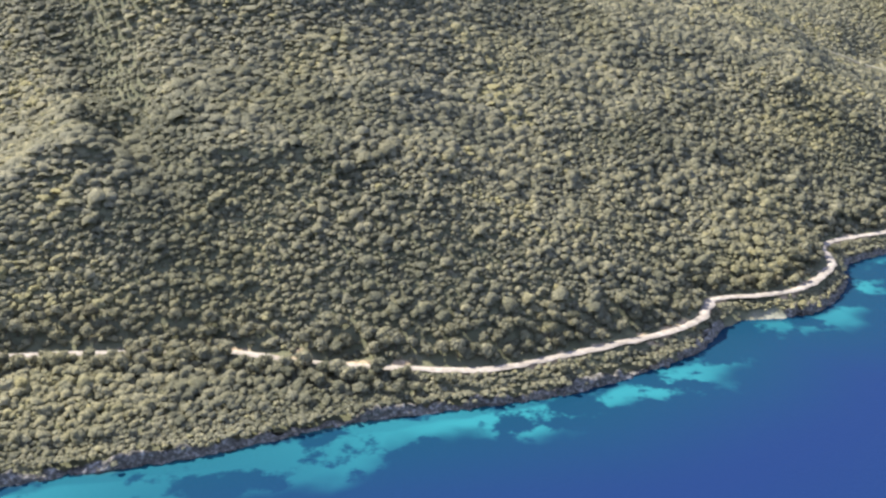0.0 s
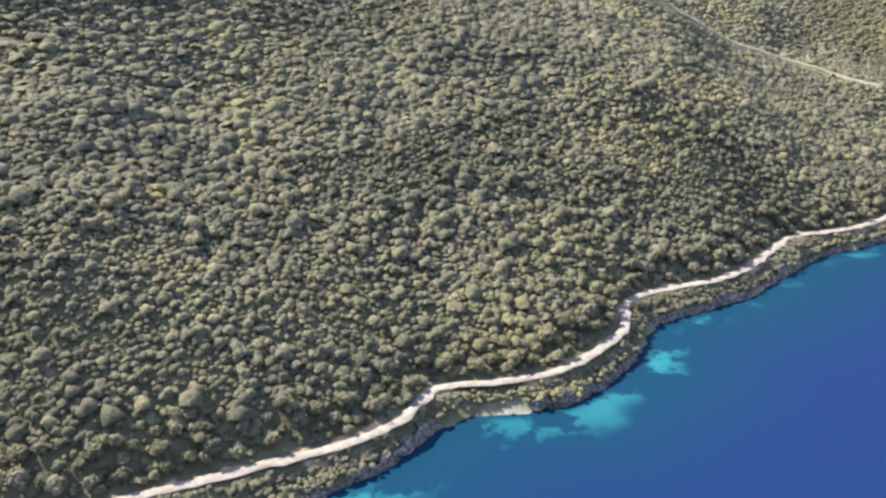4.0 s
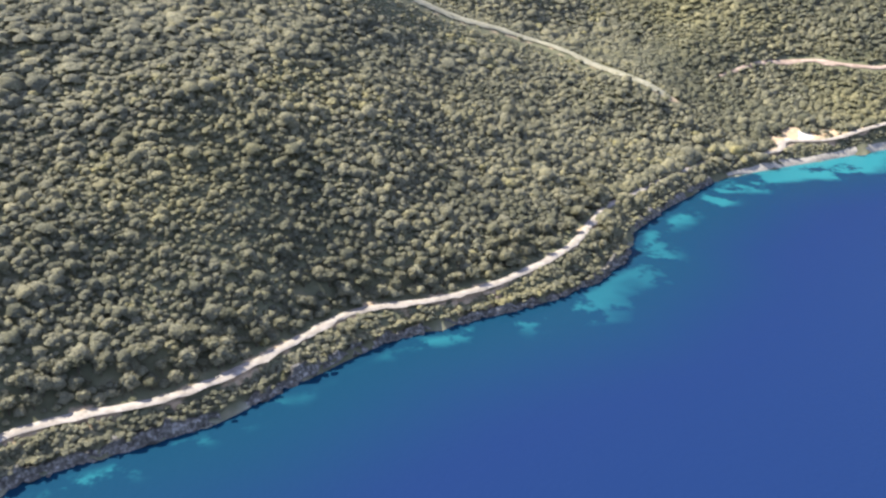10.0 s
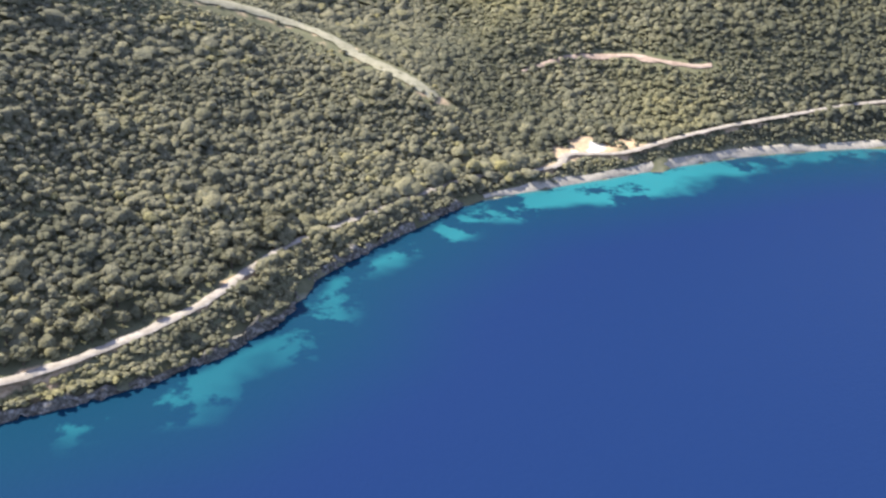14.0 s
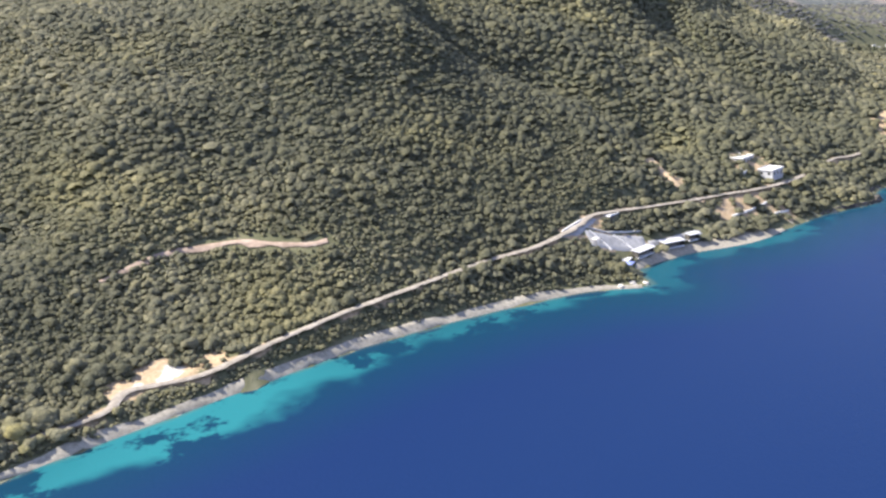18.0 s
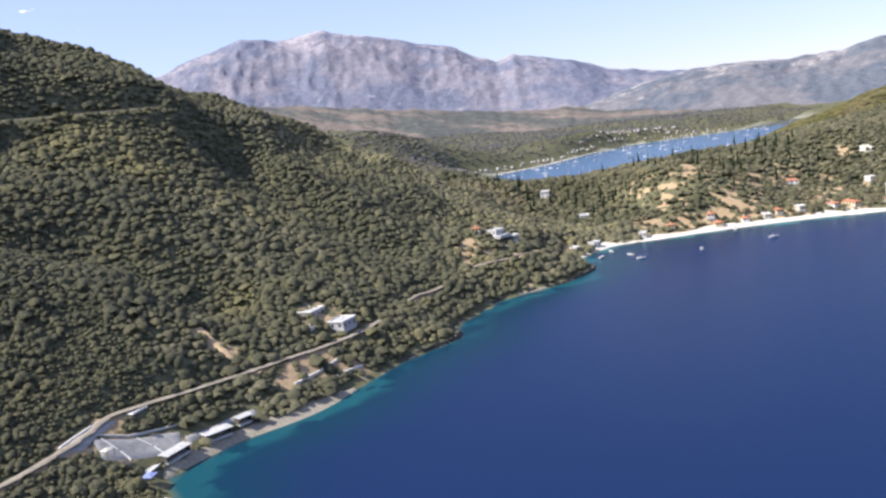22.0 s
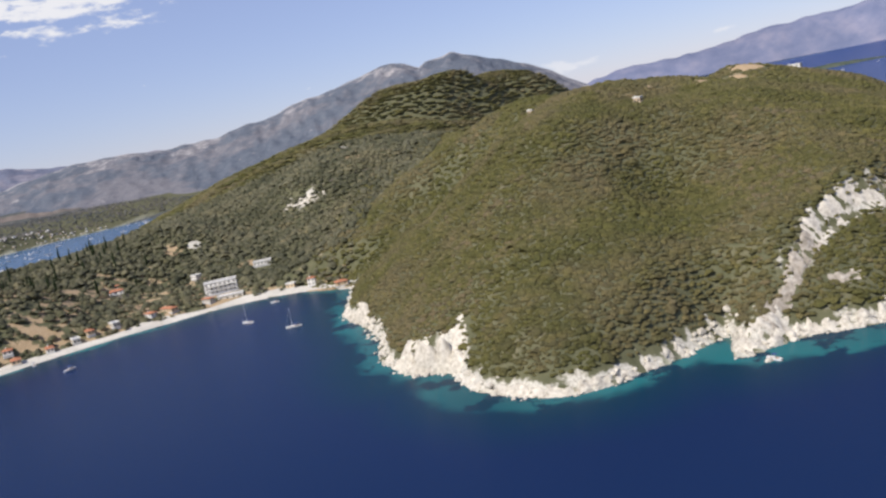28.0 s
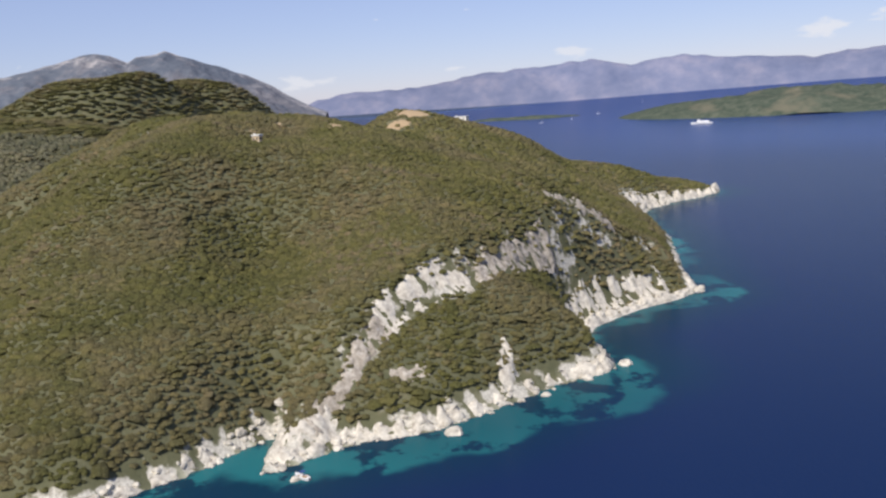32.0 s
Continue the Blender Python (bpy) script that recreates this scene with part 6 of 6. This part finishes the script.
for i in hs:
    for rep in range(2):
        if rrng.uniform() > 0.42:
            continue
        x, y = LINE[i] + rrng.normal(0, 2.0, 2)
        s = rrng.uniform(0.5, 1.5) * (1.6 if rrng.uniform() < 0.12 else 1.0)
        if height(x, y) < -0.8:
            s *= 0.7
        m = pose(x, y, max(0.0, height(x, y)) + s * 0.12, rrng.uniform(-15, 15), rrng.uniform(-15, 15), rrng.uniform(0, 360)) @ Matrix.Scale(s, 4)
        if n_rock < 290:
            copy_thing(rocks[n_rock % 6], m)
        n_rock += 1
for x, y, s in ((963, 170, 3.0), (990, 132, 1.6), (940, 222, 1.4), (1016, 92, 2.6), (1004, 112, 2.6), (1126, 12, 3.4), (1132, 8, 2.2), (600, 568, 1.7), (606, 569, 2.0), (611, 567, 1.5)):
    copy_thing(rocks[int(s * 10) % 6], pose(x, y, 0.2, 8, -6, x * 7 % 360) @ Matrix.Scale(s, 4))
for k, ob in enumerate(rocks):
    ob.matrix_basis = pose(958 + 3 * k, 262 - 5.5 * k, 0.25, 10, 5, 50 * k)


# ---- the woods ----
def clipped(shape, sink):
    """Drops the faces that look down or lie below the ground."""
    v, f = shape
    n = np.cross(v[f[:, 1]] - v[f[:, 0]], v[f[:, 2]] - v[f[:, 0]])
    n /= np.linalg.norm(n, axis=1, keepdims=True) + 1e-9
    f = f[(n[:, 2] > -0.22) & (v[f][:, :, 2].max(1) > sink * 0.8)]
    used = np.unique(f)
    back = np.zeros(len(v), int)
    back[used] = np.arange(len(used))
    return v[used], back[f]


FULL = [clipped(crown_shape(2 + k % 2, 300 + k, 0.95, 6), 0.20) for k in range(16)]
PAIR = [clipped(crown_shape(2, 350 + k, 0.8, 4), 0.25) for k in range(12)]
ONE = [clipped(crown_shape(1, 370 + k, 0.85, 3), 0.24) for k in range(16)]


def gap_to_fixed(x, y):
    near = np.ones(len(x), bool)
    for a, b in FIXED:
        near &= (np.abs(x - a) > 1.9) | (np.abs(y - b) > 1.9)
    return near


x, y, rg = scatter(-240, 640, 120, 760, 2.0, 401)
d = read(DG, x, y)
i = (d > 2.2) & (d < 95)
x, y = x[i], y[i]
ok, d = wanted(x, y, rg, 2.4)
ok &= gap_to_fixed(x, y)
x, y, d = x[ok], y[ok], d[ok]
patch = 0.5 + 0.5 * wave(np.stack([x, y], 1), 70, 5)
size = np.clip(rg.lognormal(1.10, 0.34, len(x)), 1.9, 8.0) * (0.9 + 0.3 * patch) * np.where(d < 7, 0.62, 1.0) * np.where((x > 306) & (x < 398) & (away(np.stack([x, y], 1), TRACK[::2])[0] < 7), 1.75, 1.0)
sow("wood_shore", x, y, size, size * rg.uniform(0.70, 1.05, len(x)), FULL, LEAF_GREY, "dense grey-green maquis wood on the lower slope", "wood", 411, 0.28)

x, y, rg = scatter(-200, 760, 150, 660, 1.45, 409)
t = away(np.stack([x, y], 1), TRACK[::2])[0]
d = read(DG, x, y)
i = (t > 2.1) & ((t < 13.0) | (d < 8)) & (d > np.where((x > 380) & (x < 730), 4.2, np.where(x < 372, 0.0, 0.9))) & (openness(x, y) < 0.4)
i &= inside(np.stack([x, y], 1), SEAWARD) & (rg.uniform(0, 1, len(x)) < 0.85)
for a, b, r in FREE:
    i &= np.hypot(x - a, y - b) > r
hedge = np.repeat(TRACK[(TRACK[:, 0] > -60) & (TRACK[:, 0] < 600)], 7, axis=0)
run = np.gradient(hedge[::7, :2], axis=0)
run = np.repeat(run / np.linalg.norm(run, axis=1, keepdims=True), 7, axis=0)
aside = rg.uniform(2.4, 4.6, len(hedge))
hx = hedge[:, 0] + run[:, 1] * aside + run[:, 0] * rg.uniform(-2, 2, len(hedge))
hy = hedge[:, 1] - run[:, 0] * aside + run[:, 1] * rg.uniform(-2, 2, len(hedge))
grown = (wave(np.stack([hx, hy], 1), 26, 95) > -0.75) & (read(DG, hx, hy) > 0.2) & (openness(hx, hy) < 0.4)
x, y = np.concatenate([x[i], hx[grown]]), np.concatenate([y[i], hy[grown]])
shore_run = LINE[(LINE[:, 0] > -120) & (LINE[:, 0] < 372) & (LINE[:, 1] < 508)]
on_bank = np.repeat(shore_run, 4, axis=0) + rg.normal(0, 1.1, (4 * len(shore_run), 2))
on_bank = on_bank[wave(on_bank, 21, 98) > -0.45] + [-0.2, 0.4]
x, y = np.concatenate([x, on_bank[:, 0]]), np.concatenate([y, on_bank[:, 1]])
size = rg.uniform(1.4, 3.0, len(x))
lift = np.where(x < 372, np.clip(2.5 - read(ZG, x, y), 0, 2.2), 0.0)
sow("verge_scrub", x, y, size, size * rg.uniform(0.7, 1.0, len(x)), PAIR, LEAF_GREY, "low scrub on the bank between track and sea", "scrub", 419, 0.2, False, lift)

x, y, rg = scatter(-300, 660, 180, 1000, 2.1, 402)
d = read(DG, x, y)
i = (d >= 95) & (d < 320) & (y < np.where(x < 50, 530, np.where(x < 200, 530 + 0.6 * (x - 50), 900)))
x, y = x[i], y[i]
ok, d = wanted(x, y, rg)
x, y = x[ok], y[ok]
patch = 0.5 + 0.5 * wave(np.stack([x, y], 1), 80, 6)
size = np.clip(rg.lognormal(1.12, 0.32, len(x)), 2.0, 7.5) * (0.9 + 0.3 * patch) * np.clip(away(np.stack([x, y], 1), CREST)[0] / 28, 0.5, 1.0)
sow("wood_upper", x, y, size, size * rg.uniform(0.66, 0.98, len(x)), ONE, LEAF_GREY, "dense maquis wood on the upper slope", "wood", 412, 0.34)

x, y, rg = scatter(640, 1080, 560, 1000, 3.4, 403)
d = read(DG, x, y)
i = (d > 3) & (d < 380)
x, y = x[i], y[i]
ok, d = wanted(x, y, rg)
x, y = x[ok], y[ok]
size = np.clip(rg.lognormal(1.48, 0.28, len(x)), 2.4, 8.0) * np.where((x > 900) & (d[ok] < 40), 1.25, 1.0)
sow("wood_middle", x, y, size, size * rg.uniform(0.75, 1.1, len(x)), ONE, LEAF_GREY, "evergreen wood on the second hill, cloud shade in its tone", "wood", 413, 0.28)

x, y, rg = scatter(1000, 1720, 440, 1060, 4.6, 404)
P = np.stack([x, y], 1)
i = (read(DG, x, y) > 8) & (x + 0.0 * y > 1080 - 0.2 * (y - 700)) & ((y > 470) | (x > 1400))
x, y = x[i], y[i]
ok, d = wanted(x, y, rg, 12)
ok &= rg.uniform(0, 1, len(x)) < np.where(d < 140, 0.72, 0.95)
x, y = x[ok], y[ok]
size = np.clip(rg.lognormal(1.55, 0.30, len(x)), 2.6, 9.0)
sow("grove", x, y, size, size * rg.uniform(0.75, 1.0, len(x)), ONE, LEAF_OLIVE, "olive grove and scrub on the neck of land", "grove", 414, 0.12, True)

def off_rock(x, y, rng):
    keep = np.ones(len(x), bool)
    for line, half in ROCKY:
        keep &= (away(np.stack([x, y], 1), line[::4])[0] > half * 0.62) | (rng.uniform(0, 1, len(x)) < 0.13)
    return keep


for x0, x1, gap, seed, mean in ((925, 1260, 2.05, 405, 1.10), (1260, 1720, 4.4, 425, 1.78)):
    x, y, rg = scatter(x0, x1, -215, 560, gap, seed)
    P = np.stack([x, y], 1)
    d = read(DG, x, y)
    i = (d > 3) & inside(P, [(900, 440), (1150, 450), (1240, 500), (1400, 530), (1720, 420), (1720, -300), (1000, -50), (880, 200)])
    x, y = x[i], y[i]
    ok, d = wanted(x, y, rg, 4.0)
    bare_rock = read(rock.reshape(ZG.shape), x, y)
    ok &= rg.uniform(0, 1, len(x)) > 1.25 * bare_rock - 0.12
    ok &= off_rock(x, y, rg)
    x, y = x[ok], y[ok]
    size = np.clip(rg.lognormal(mean, 0.32, len(x)), 1.7, 7.0)
    sow("scrub_headland", x, y, size, size * rg.uniform(0.50, 0.85, len(x)), ONE, LEAF_GREEN, "close green scrub over the rounded headland", "scrub", seed + 10, 0.50, True)

x, y, rg = scatter(1720, 2700, 240, 1100, 9.0, 406)
i = read(DG, x, y) > 20
x, y = x[i], y[i]
size = rg.uniform(12.0, 18.0, len(x))
sow("wood_far", x, y, size, size * 0.20, ONE, LEAF_GREEN, "wooded far hill behind the headland", "wood", 416, 0.30, True)
x, y, rg = scatter(1500, 3100, 1480, 2700, 14.5, 407)
i = (read(DG, x, y) > 30) & (rg.uniform(0, 1, len(x)) < 0.85 + 0.4 * wave(np.stack([x, y], 1), 260, 96))
x, y = x[i], y[i]
size = rg.uniform(5, 11, len(x))
sow("wood_plain", x, y, size, size * 0.5, ONE, LEAF_HAZY, "dark woods on the plain beyond the inner bay", "wood", 417)
x, y, rg = scatter(900, 1600, 1040, 2400, 11.0, 408)
i = (read(DG, x, y) > 14) & (rg.uniform(0, 1, len(x)) < 0.75 + 0.4 * wave(np.stack([x, y], 1), 200, 97))
x, y = x[i], y[i]
size = rg.uniform(5, 10, len(x))
sow("wood_slope", x, y, size, size * 0.55, ONE, LEAF_HAZY, "scrub woods on the slope west of the inner bay", "wood", 418)
x, y, rg = scatter(330, 1040, 700, 1240, 5.8, 410)
d = read(DG, x, y)
i = (d > np.where(x < 640, 318, 378)) & (away(np.stack([x, y], 1), UPPER)[0] > 6)
x, y = x[i], y[i]
size = rg.uniform(4.5, 8.5, len(x))
sow("wood_ridge", x, y, size, size * 0.7, ONE, LEAF_GREY, "maquis along the ridge of the second hill", "wood", 420, 0.22)
